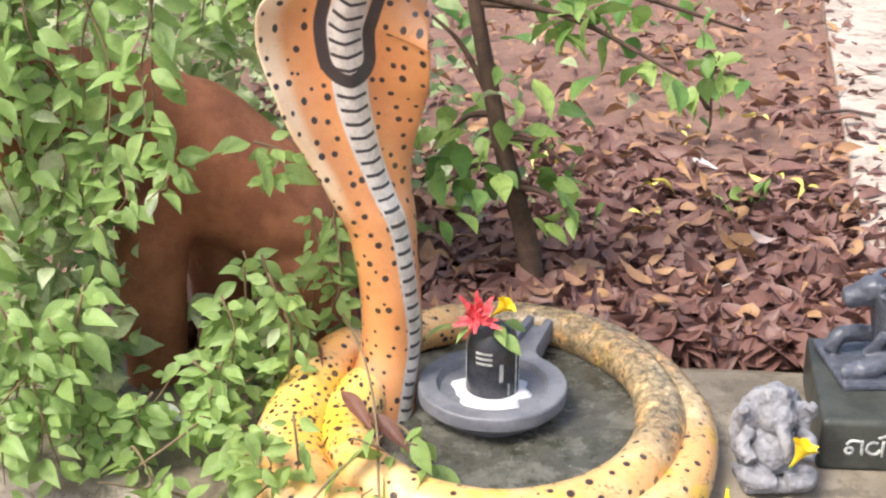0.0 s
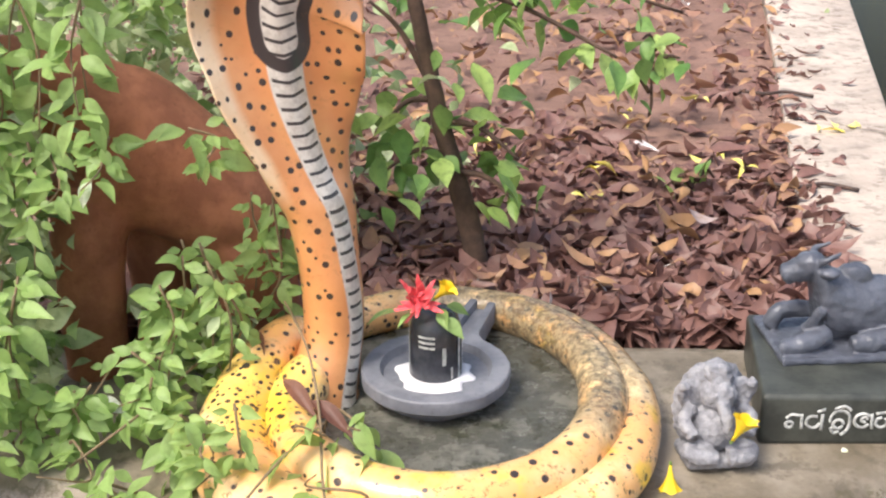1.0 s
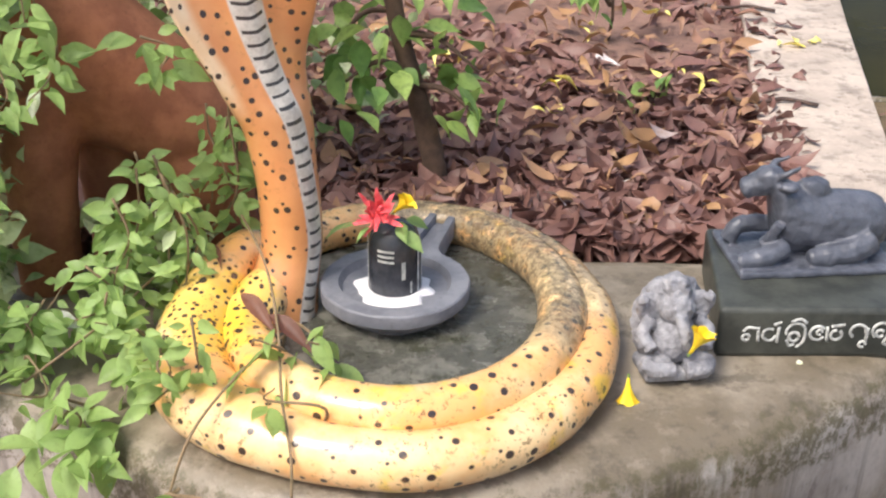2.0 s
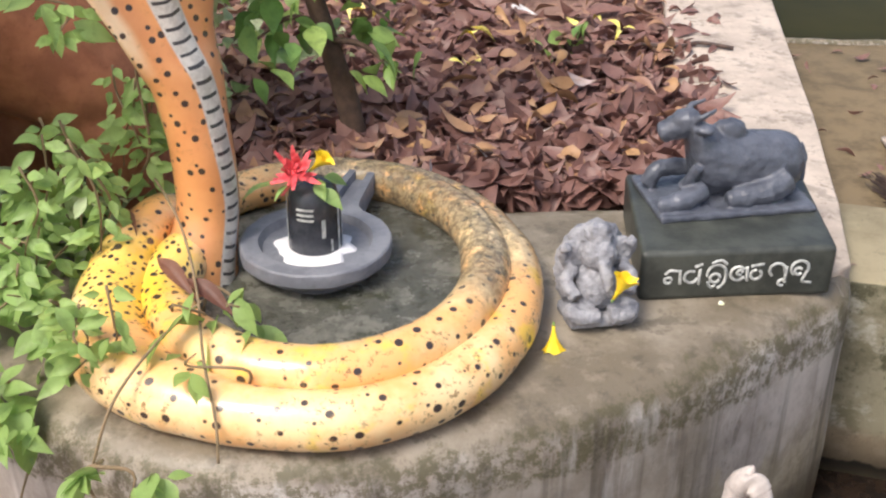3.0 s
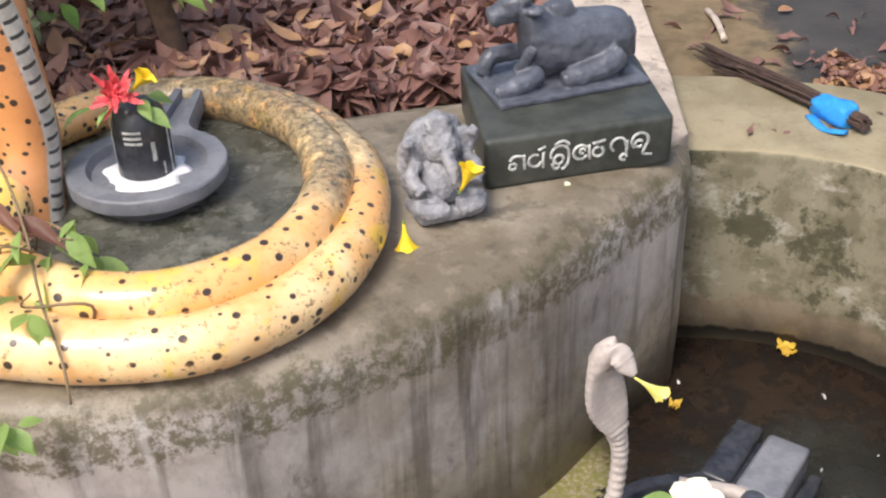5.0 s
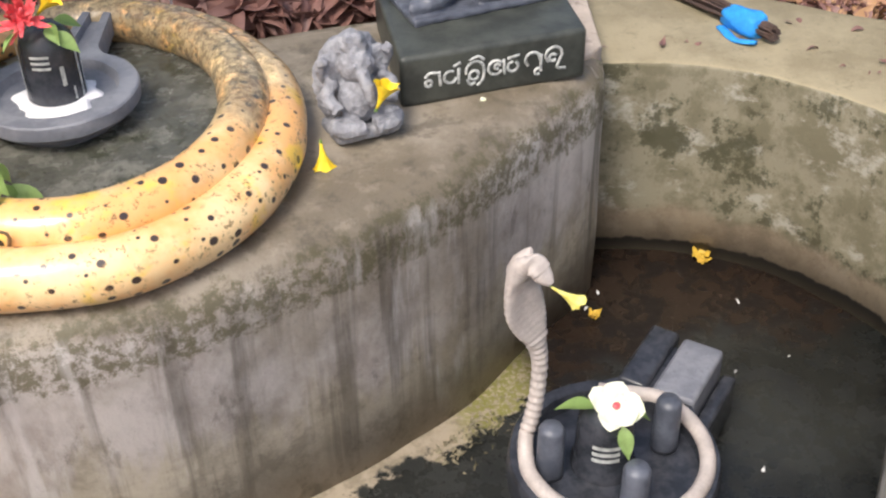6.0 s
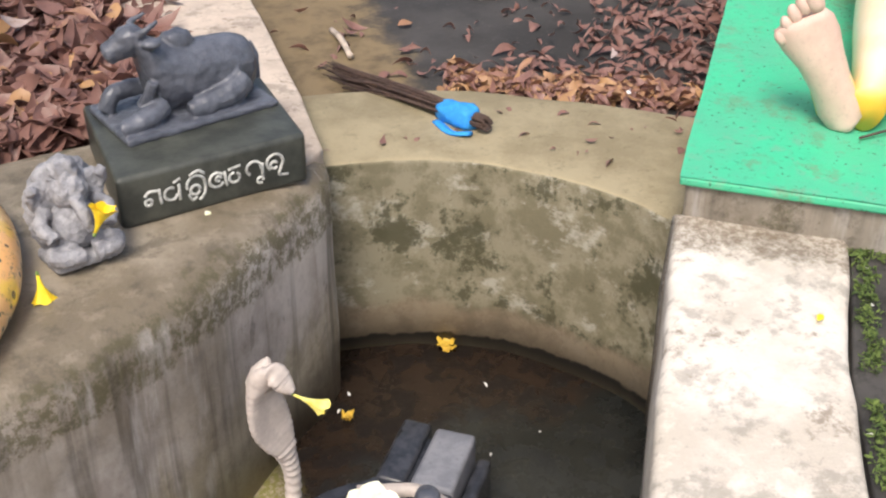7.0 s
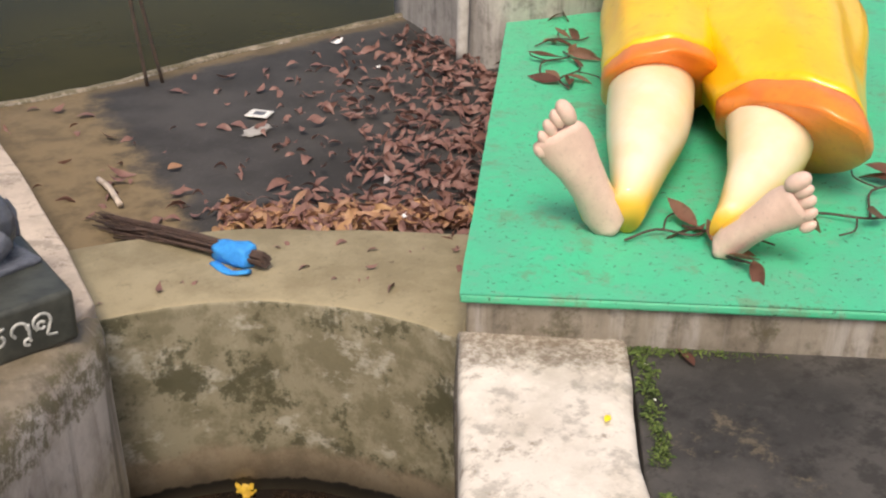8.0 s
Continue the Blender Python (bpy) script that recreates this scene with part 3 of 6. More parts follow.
# ---- the ground and the built place ----
GROUND = -0.56
b = Build()
b.add([(-80, -80, GROUND - 0.02), (80, -80, GROUND - 0.02), (80, 80, GROUND - 0.02), (-80, 80, GROUND - 0.02)], [(0, 1, 2, 3)])
tagged(new("ground", b.mesh("ground", SOIL)), "bare reddish brown earth round the shrine", "ground", kind="structure")

front = [tuple(p) for p in spline([(-1.7, 1.62), (-0.5, 1.56), (-0.12, 1.53), (0.06, 1.41), (0.3, 1.285), (0.55, 1.27), (0.79, 1.335), (0.95, 1.39), (1.12, 1.465), (1.29, 1.585), (1.42, 1.665), (1.475, 1.71)], 6)]
side = [tuple(p) for p in spline([(1.505, 1.78), (1.575, 2.03), (1.69, 2.49), (1.97, 3.77), (2.72, 7.1), (4.0, 13.0)], 5)]
inner = dense([(3.35, 13.0), (2.25, 7.1), (1.575, 3.64), (1.355, 2.56), (1.265, 2.085), (-1.7, 2.1)], 0.12, False)
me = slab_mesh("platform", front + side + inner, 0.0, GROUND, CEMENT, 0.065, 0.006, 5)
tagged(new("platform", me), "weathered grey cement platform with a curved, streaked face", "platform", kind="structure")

cap = dense([(1.425, 1.735), (1.49, 1.775), (1.565, 2.03), (1.68, 2.49), (1.96, 3.77), (2.71, 7.1), (3.98, 12.9), (3.37, 12.9), (2.26, 7.1), (1.585, 3.64), (1.37, 2.56), (1.275, 2.13), (1.47, 2.06), (1.45, 1.9)], 0.1)
me = slab_mesh("curb_top", cap, 0.006, -0.03, CURB, 0.006, 0.002, 8)
tagged(new("curb", me), "pale worn cement kerb along the leaf-covered earth", "kerb", kind="structure")


def sheet(name, x0, x1, y0, y1, z, mats, step, rise, scale, keep=lambda x, y: True):
    nx, ny = int((x1 - x0) / step) + 1, int((y1 - y0) / step) + 1
    v = [(x0 + i * step, y0 + j * step, z + rise * noise.noise(Vector(((x0 + i * step) * scale, (y0 + j * step) * scale, 0)))) for j in range(ny) for i in range(nx)]
    f = [(j * nx + i, j * nx + i + 1, (j + 1) * nx + i + 1, (j + 1) * nx + i) for j in range(ny - 1) for i in range(nx - 1) if keep(x0 + (i + 0.5) * step, y0 + (j + 0.5) * step)]
    return mesh_of(name, v, f, mats)


def kerb_x(y):
    """The kerb's left edge."""
    return 1.3 + (y - 2.1) * 0.19


me = sheet("soil_bed", -14, 4.2, 2.0, 26.0, -0.035, SOIL, 0.12, 0.03, 1.6, lambda x, y: x < kerb_x(y) + 0.15)
tagged(new("soil_bed", me), "reddish earth bed behind the platform", "earth", kind="structure")

# tank behind, with its floor slab, the ledge and the pit walls
arc_in = [tuple(p) for p in spline([(1.5, 1.85), (1.6, 1.812), (1.7, 1.765), (1.79, 1.703), (1.865, 1.62), (1.93, 1.5), (1.975, 1.38), (1.985, 1.29)], 4)]
arc_out = [tuple(p) for p in spline([(2.36, 1.6), (2.24, 1.74), (2.133, 1.855), (2.04, 1.95), (1.944, 2.032), (1.8, 2.11), (1.64, 2.175), (1.56, 2.2)], 3)]
me = slab_mesh("ledge", arc_in + arc_out, -0.07, GROUND, LEDGE, 0.01, 0.004, 7)
tagged(new("ledge_wall", me), "curved mossy olive cement wall round the pit", "wall", kind="structure")

floor_plan = dense([(1.6, 2.2), (2.36, 1.6), (3.0, 1.9), (3.75, 2.6), (3.75, 3.27), (2.8, 3.29), (2.3, 3.26), (1.82, 3.33)], 0.12)
me = slab_mesh("tank_floor", floor_plan, -0.1, GROUND, TANKFLOOR, 0.015, 0.004, 5)
tagged(new("tank_floor", me), "dark wet cement floor strewn with dry leaves", "floor", kind="structure")
lip = Build().tube(spline([(1.82, 3.32, -0.1), (2.3, 3.255, -0.1), (2.8, 3.285, -0.1), (3.7, 3.265, -0.1)], 8), 0.014, 8)
tagged(new("tank_edge", rough_up(lip.mesh("tank_edge", CEMENT), 0.007, 11)), "rough worn cement lip of the tank", "edge", kind="structure")
b = Build()
b.add([(1.0, 3.0, -0.42), (14, 3.0, -0.42), (14, 26, -0.42), (1.0, 26, -0.42)], [(0, 1, 2, 3)])
tagged(new("tank_water", b.mesh("tank_water", TANKWATER)), "still olive green tank water", "water", kind="structure")

me = slab_mesh("pit_floor", dense([(0.1, 0.35), (1.3, 0.35), (2.3, 1.2), (2.1, 1.9), (1.4, 2.0), (0.1, 1.6)], 0.12), -0.54, GROUND - 0.01, PITFLOOR, 0.01, 0.003, 6)
tagged(new("pit_floor", me), "black wet cement floor of the pit", "floor", kind="structure")
white_plan = dense([(1.972, 1.298), (1.955, 1.272), (1.655, 0.955), (1.456, 0.745), (1.0, 0.27), (1.22, 0.08), (1.688, 0.57), (1.889, 0.79), (2.215, 1.085), (2.245, 1.112)], 0.06)
me = slab_mesh("white_wall", white_plan, -0.04, GROUND, WHITEWASH, 0.02, 0.006, 8)
tagged(new("white_wall", me), "broad low wall with patchy white limewash", "wall", kind="structure")
side_plan = dense([(1.222, 0.077), (1.69, 0.567), (1.891, 0.787), (2.217, 1.083), (3.4, 0.2), (2.6, -1.2)], 0.12)
me = slab_mesh("side_floor", side_plan[::-1], -0.052, GROUND, DARKFLOOR, 0.006, 0.003, 5)
tagged(new("side_floor", me), "dark stained cement floor beside the limewashed wall", "floor", kind="structure")

# green slab: its own axes, x along the length, y across to the tank
SLAB = Matrix(((0.747, -0.664, 0, 1.958), (0.664, 0.747, 0, 1.276), (0, 0, 1, 0.05), (0, 0, 0, 1)))
base = Build().box(0.012, 2.5, -1.5, -0.012, -0.5, -0.017, 0.008)
body = thing("green_slab", "flaking green painted slab under the reclining statue", "slab")
body.matrix_world = SLAB
part("base", rough_up(base.mesh("slab_base", BARECEMENT), 0.003, 20), body, "bare grey cement base")
top = Build()
nx, ny = 50, 30
lo = [(2.51 * i / nx, -1.51 * j / ny, 0.0) for j in range(ny + 1) for i in range(nx + 1)]
top.add(lo, [(j * (nx + 1) + i, (j + 1) * (nx + 1) + i, (j + 1) * (nx + 1) + i + 1, j * (nx + 1) + i + 1) for j in range(ny) for i in range(nx)])
top.box(0, 2.51, -1.51, 0, -0.02, -0.0015, 0.006)
part("top", rough_up(top.mesh("slab_top", GREEN), 0.0025, 7), body)

plan = dense([(3.58, 3.34), (3.3, 2.56), (4.6, 2.1), (5.0, 3.0)], 0.1)
me = slab_mesh("grey_wall", plan, 0.75, GROUND, GREYWALL, 0.03, 0.006, 5)
tagged(new("grey_wall", me), "grey plastered wall at the tank's corner", "wall", kind="structure")

# ---- the painted cobra ----


def cobra_mesh():
    """A two-turn coil that rises into a raised neck with a spread hood; one swept skin."""
    cx, cy = 0.505, 1.725
    rows = []  # x, y, z, half width, half depth, facing x, facing y, neck, grime
    for k in range(0, 49):
        a = 555 - k * 15
        low = min(1.0, max(0.0, (235 - a) / 130.0))
        low = low * low * (3 - 2 * low)
        out = 0.035 * max(0.0, min(1.0, (a - 430) / 90.0))
        hump = 0.065 * math.exp(-((a - 172) / 26.0) ** 2)
        rx, ry, z = 0.338 - 0.056 * low + out, 0.404 - 0.07 * low, 0.045 + 0.04 * low + hump
        swing = 0.055 * math.exp(-((a - 210) / 24.0) ** 2)
        rx, ry = rx + swing, ry + swing * 0.7
        tall, deep = 0.047 - 0.007 * low + swing * 0.25, 0.046 - 0.003 * low + swing * 0.45
        k0 = min(1.0, 0.25 + 0.75 * k / 6)
        if a < -165:
            break
        g = max(0.0, math.cos(radians(a - 40))) ** 0.8 if a < 215 else 0.75 * max(0.0, math.cos(radians(a - 40))) ** 1.5
        rows.append((cx + rx * math.cos(radians(a)), cy + ry * math.sin(radians(a)), z, tall * k0, deep * k0, math.cos(radians(a)), math.sin(radians(a)), 0, g))
    rows.append((0.252, 1.685, 0.1, 0.046, 0.048, -0.9, -0.4, 0, 0))
    rows.append((0.27, 1.725, 0.112, 0.042, 0.046, -0.95, -0.2, 0, 0))
    rows.append((0.29, 1.75, 0.13, 0.026, 0.03, -0.95, -0.2, 0, 0))
    rise = [(*q, 1, 0) for q in (
        (0.28, 1.73, 0.02, 0.078, 0.07, 0.8, -0.6), (0.288, 1.745, 0.085, 0.067, 0.064, 0.82, -0.57), (0.304, 1.763, 0.16, 0.055, 0.056, 0.85, -0.53), (0.309, 1.766, 0.215, 0.053, 0.054, 0.85, -0.53),
        (0.307, 1.767, 0.298, 0.054, 0.053, 0.79, -0.61), (0.293, 1.772, 0.405, 0.064, 0.051, 0.71, -0.71), (0.276, 1.776, 0.457, 0.075, 0.049, 0.68, -0.73),
        (0.261, 1.778, 0.507, 0.088, 0.047, 0.62, -0.78), (0.249, 1.78, 0.558, 0.103, 0.046, 0.5, -0.86), (0.239, 1.78, 0.627, 0.122, 0.044, 0.37, -0.93),
        (0.24, 1.778, 0.689, 0.13, 0.043, 0.2, -0.98), (0.241, 1.772, 0.751, 0.136, 0.042, 0.1, -0.99), (0.25, 1.765, 0.79, 0.131, 0.042, 0.12, -0.98),
        (0.262, 1.755, 0.836, 0.116, 0.042, 0.2, -0.97), (0.276, 1.735, 0.872, 0.094, 0.043, 0.35, -0.93), (0.294, 1.703, 0.902, 0.07, 0.045, 0.55, -0.83), (0.325, 1.655, 0.913, 0.053, 0.042, 0.7, -0.7), (0.368, 1.615, 0.895, 0.04, 0.028, 0.7, -0.7), (0.388, 1.6, 0.887, 0.012, 0.01, 0.7, -0.7))]
    n = 40
    verts, faces = [], []
    at = {"girth": [], "along": [], "around": [], "neck": [], "grime": [], "flare": [], "loop": [], "rim": []}
    for line in (rows, rise):
        path = spline(line, 5)
        first_vert = len(verts)
        P = [Vector(p[:3]) for p in path]
        runs = [0.0]
        for i in range(1, len(P)):
            runs.append(runs[-1] + (P[i] - P[i - 1]).length)
        hood = next((runs[i] for i, p in enumerate(P) if path[i][7] > 0.9 and p.z > 0.712), 9.0)
        for i, p in enumerate(P):
            t = (P[min(i + 1, len(P) - 1)] - P[max(i - 1, 0)]).normalized()
            f = Vector((path[i][5], path[i][6], 0))
            f = (f - t * f.dot(t)).normalized()
            s = t.cross(f)
            w, d, nk = max(path[i][3], 0.004), max(path[i][4], 0.004), min(1, max(0, path[i][7]))
            flare = min(1.0, max(0.0, (w - 0.06) / 0.08))
            start = len(verts)
            for j in range(n + 1):
                a = math.tau * (j / n - 0.5)
                # a spread hood: thin wings, curled forward, with a ridge down the middle
                x = math.sin(a) * w
                y = math.cos(a) * d
                if flare > 0:
                    y = y * (1 - flare * 0.75 * abs(math.sin(a)) ** 0.7) + flare * (0.08 if p.z < 0.78 else max(0.0, 0.08 - (p.z - 0.78) * 0.5)) * (x / w) ** 2
                    y += flare * 0.016 * math.exp(-(x / 0.024) ** 2) * (1 if math.cos(a) > 0 else 0)
                verts.append(p + s * x + f * y)
                at["girth"].append(0.0 if j == 0 else at["girth"][-1] + (verts[-1] - verts[-2]).length)
                at["along"].append(runs[i])
                at["around"].append(x if math.cos(a) > 0 and nk > 0.3 else a * (w + d) / 2 if nk <= 0.3 else math.copysign(2 * w - abs(x) + 0.01, x))
                at["neck"].append(nk)
                at["flare"].append(flare)
                # where the painted light sits: left edge of the hood and left back
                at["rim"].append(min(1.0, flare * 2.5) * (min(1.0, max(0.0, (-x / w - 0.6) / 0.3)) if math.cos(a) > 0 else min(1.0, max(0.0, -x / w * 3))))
                at["loop"].append(runs[i] - hood)
                up = max(0.0, (p.z + (s * x + f * y).z - 0.06) / 0.1)
                at["grime"].append(min(1, max(0, path[i][8])) * min(1.0, 0.5 + up))
            middle = at["girth"][start + n // 2]
            for q in range(start, start + n + 1):
                at["girth"][q] -= middle
        for i in range(len(P) - 1):
            for j in range(n):
                q = first_vert + i * (n + 1) + j
                faces.append((q, q + 1, q + n + 2, q + n + 1))
        faces.append(tuple(reversed(range(first_vert, first_vert + n + 1))))
        faces.append(tuple(range(len(verts) - n - 1, len(verts))))
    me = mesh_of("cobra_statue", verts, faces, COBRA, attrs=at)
    for v in me.vertices:
        v.co += noise.noise_vector(v.co * 9) * 0.0035
    return me


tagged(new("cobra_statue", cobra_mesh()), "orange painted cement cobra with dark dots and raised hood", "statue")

b = Build()
b.lathe([(0.0, -0.02), (0.27, -0.02), (0.272, 0.05), (0.26, 0.056), (0.2, 0.059), (0.12, 0.0605), (0.0, 0.061)], 48, m=Matrix.Translation((0.515, 1.735, 0)) @ Matrix.Diagonal((1, 1.16, 1, 1)))
tagged(new("cement_disc", rough_up(b.mesh("cement_disc", DISC), 0.003, 18)), "dark grey wet cement disc inside the cobra's coil", "disc")

# ---- the first lingam with its basin ----
YONI = Matrix.Translation((0.49, 1.75, 0.059)) @ Matrix.Diagonal((1, 1, 1.16, 1))


def yoni_mesh(name, r, h, mats, spout_len, spout_w, heading, wall=0.036, deep=0.032):
    """A turned stone basin with a rounded rim, a waist and a channelled spout."""
    b = Build()
    n = 64
    b.lathe([(0.0, 0.0), (r * 0.72, 0.0), (r * 0.74, h * 0.15), (r * 0.82, h * 0.3), (r * 0.95, h * 0.45), (r, h * 0.58), (r * 1.005, h * 0.85), (r * 0.995, h * 0.96), (r * 0.975, h), (r - wall + 0.003, h), (r - wall, h - 0.005), (r - wall - 0.004, h - deep), (0.0, h - deep - 0.002)], n)
    turn = Matrix.Rotation(heading, 4, "Z")
    rings = []
    for x, w, c in ((r * 0.78, spout_w * 1.9, 0.0), (r * 0.9, spout_w * 1.5, 0.2), (r * 1.02, spout_w * 1.15, 0.7), (r * 1.15, spout_w, 1), (r + spout_len * 0.7, spout_w * 0.86, 1), (r + spout_len, spout_w * 0.8, 1)):
        g = w * 0.36
        rings.append([(x, -w, h * 0.35), (x, w, h * 0.35), (x, w, h * 0.9), (x, w * 0.92, h), (x, g * 1.25, h), (x, g, h - 0.012 * c), (x, -g, h - 0.012 * c), (x, -g * 1.25, h), (x, -w * 0.92, h), (x, -w, h * 0.9)])
    b.rings(rings, m=turn)
    return b.mesh(name, mats, crisp=30)


first = thing("lingam", "black lingam in a grey stone basin, smeared white", "lingam")
first.matrix_world = YONI
part("basin", rough_up(yoni_mesh("basin", 0.134, 0.05, GREYSTONE, 0.15, 0.036, radians(72), deep=0.012), 0.0012, 30), first, "grey stone basin with a spout")
shaft = Build().lathe([(0.0, 0.014), (0.047, 0.014), (0.048, 0.03), (0.047, 0.095), (0.0455, 0.118), (0.04, 0.135), (0.028, 0.146), (0.012, 0.15), (0.0, 0.151)], 40)
shaft = part("shaft", shaft.mesh("shaft", BLACKSTONE), first, "polished black stone shaft")
b = Build()
ring = []
for j in range(48):
    a = math.tau * j / 48
    q = 0.052 + 0.032 * min(1.0, max(0.0, 0.6 - 0.6 * math.sin(a + 0.35) + 0.8 * noise.noise(Vector((math.cos(a) * 2.6, math.sin(a) * 2.6, 0.3)))))
    ring.append((q, a))
b.rings([[(0.045 * math.cos(a), 0.045 * math.sin(a), 0.038) for q, a in ring], [((q + 0.045) / 2 * math.cos(a), (q + 0.045) / 2 * math.sin(a), 0.04 + 0.003 * noise.noise(Vector((a * 3, 0, 0)))) for q, a in ring], [(q * 0.95 * math.cos(a), q * 0.95 * math.sin(a), 0.036) for q, a in ring], [(q * math.cos(a), q * math.sin(a), 0.029) for q, a in ring]], caps=(False, False))
b.v = [v + Vector((0, 0, 0.003)) for v in b.v]
part("paste", b.mesh("paste", WHITEPASTE), first, "white paste round the shaft")


def on_shaft(r, a, z, wide, tall, lift=0.0012):
    """A painted stroke on a round shaft."""
    b = Build()
    k = 8
    rings = [[((r + lift) * math.cos(a + wide * (i / k - 0.5) / r), (r + lift) * math.sin(a + wide * (i / k - 0.5) / r), z + tall * s) for i in range(k + 1)] for s in (-0.5, 0.5)]
    b.rings(rings, caps=(False, False), closed=False)
    return b


for i in range(3):
    part("stripe", on_shaft(0.047, radians(-108), 0.1 + i * 0.0085, 0.03, 0.004).mesh("stripe", CHALK), shaft, "white painted stripe")
# narrow white vertical streaks round the shaft
for a, z, t, w in ((-163, 0.095, 0.075, 0.004), (-70, 0.085, 0.03, 0.007), (-30, 0.08, 0.085, 0.006), (-14, 0.085, 0.08, 0.005), (-52, 0.055, 0.02, 0.004)):
    part("run", on_shaft(0.0472, radians(a), z, w, t).mesh("run", CHALK), shaft, "white vertical streak")


def petal(length, width, curl, bend, n=6):
    """One petal along +x, arched."""
    v, f = [], []
    for i in range(n + 1):
        s = i / n
        w = width * math.sin(math.pi * min(0.97, 0.12 + 0.8 * s)) ** 0.8
        for j in (-1, 0, 1):
            v.append((length * s, w * j, bend * s * s + curl * abs(j) * w + 0.004 * math.sin(9 * s + j)))
    for i in range(n):
        for j in (0, 1):
            q = i * 3 + j
            f.append((q, q + 3, q + 4, q + 1))
    return v, f


def flower(name, at, tilt, petals, length, width, mats, label, category="flower", bend=0.012, heart=None, stamen=None, seed=1, lean=0.0, ragged=0.0):
    rnd = random.Random(seed)
    ob = thing(name, label, category)
    ob.matrix_world = Matrix.Translation(at) @ tilt
    for i in range(petals):
        b = Build()
        v, f = petal(length * rnd.uniform(0.85 - 0.6 * ragged, 1.1 + 0.2 * ragged), width * rnd.uniform(0.8, 1.1), rnd.uniform(-0.3, 0.4), bend * rnd.uniform(0.3, 1.6))
        b.add(v, f, m=Matrix.Rotation(math.tau * i / petals + rnd.uniform(-0.25, 0.25) * (1 + ragged), 4, "Z") @ Matrix.Rotation(-lean + rnd.uniform(-0.3, 0.3) * (1 + 2.2 * ragged), 4, "Y"))
        part("petal", b.mesh("petal", mats), ob)
    if heart:
        part("heart", Build().blob((0, 0, 0.004), (length * 0.15, length * 0.15, length * 0.12), lump=0.2).mesh("heart", heart), ob)
    if stamen:
        part("stamen", Build().tube([(0, 0, 0), (0.004, 0.002, length * 0.45), (0.012, 0.004, length * 0.8)], [0.0022, 0.002, 0.003], 6).mesh("stamen", stamen), ob)
    return ob


def trumpet(at, m, size, mats, label, seed=1):
    """A yellow bell flower: a narrow tube that opens to a ragged mouth."""
    rnd = random.Random(seed)
    ob = thing("bell_flower", label, "flower")
    ob.matrix_world = Matrix.Translation(at) @ m
    b = Build()
    rings = []
    for s, r in ((0, 0.05), (0.25, 0.07), (0.5, 0.13), (0.75, 0.24), (0.92, 0.33), (1.0, 0.4)):
        rings.append([(r * size * (1 + (0.22 * math.sin(5 * math.tau * j / 30 + seed) + rnd.uniform(-0.05, 0.05)) * s ** 3) * math.cos(math.tau * j / 30), 0.62 * r * size * math.sin(math.tau * j / 30), s * size + 0.05 * size * s ** 3 * math.sin(5 * math.tau * j / 30)) for j in range(30)])
    b.rings(rings, caps=(True, False))
    part("bell", b.mesh("bell", mats), ob)
    b2 = Build().lathe([(0.0, -0.1 * size), (0.035 * size, -0.08 * size), (0.06 * size, 0.0), (0.045 * size, 0.06 * size)], 10)
    part("calyx", b2.mesh("calyx", LEAF), ob, "green calyx")
    return ob


# ---- leaves ----


def leaf_mesh(name, length, width, mats, droop=0.2, fold=0.25, n=8, twist=0.0, tip=1.0):
    """An ovate leaf along +x with a folded midrib, a stalk and a drooping tip."""
    v, f = [], []
    for i in range(n + 1):
        s = i / n
        w = width * (math.sin(math.pi * s ** 0.88) ** 1.05 * (1.05 - 0.2 * s * tip) if 0 < s < 1 else 0.015)
        for j in (-1, -0.5, 0, 0.5, 1):
            y = w * j
            z = fold * abs(y) - droop * length * s * s + 0.05 * width * math.sin(7 * s + 3 * j)
            v.append((length * s, y * math.cos(twist * s), z + y * math.sin(twist * s)))
    for i in range(n):
        for j in range(4):
            q = i * 5 + j
            f.append((q, q + 5, q + 6, q + 1))
    return mesh_of(name, v, f, mats)


def leaf_arrays(kinds):
    """Leaf outlines for joined masses: arrays of vertices and faces."""
    out = []
    for length, width, droop, fold, twist in kinds:
        v, f = [], []
        n = 6
        for i in range(n + 1):
            s = i / n
            w = width * (math.sin(math.pi * s ** 0.85) ** 1.25 if 0 < s < 1 else 0.03)
            for j in (-1, 0, 1):
                y = w * j
                v.append((length * (s - 0.5), y * math.cos(twist * s), fold * abs(y) - droop * length * (s - 0.5) ** 2 * 2 + y * math.sin(twist * s)))
        for i in range(n):
            for j in (0, 1):
                q = i * 3 + j
                f.append((q, q + 3, q + 4, q + 1))
        out.append((np.array(v), np.array(f)))
    return out


def mass(name, kinds, places, mats):
    """One mesh of many leaves: places of (x, y, z, rx, ry, rz, size)."""
    kinds = leaf_arrays(kinds)
    V, F, o = [], [], 0
    for i, (x, y, z, rx, ry, rz, s) in enumerate(places):
        v, f = kinds[i % len(kinds)]
        R = np.array(Euler((rx, ry, rz)).to_matrix())
        V.append(v @ R.T * s + (x, y, z))
        F.append(f + o)
        o += len(v)
    return mesh_of(name, np.concatenate(V).tolist(), np.concatenate(F).tolist(), mats)


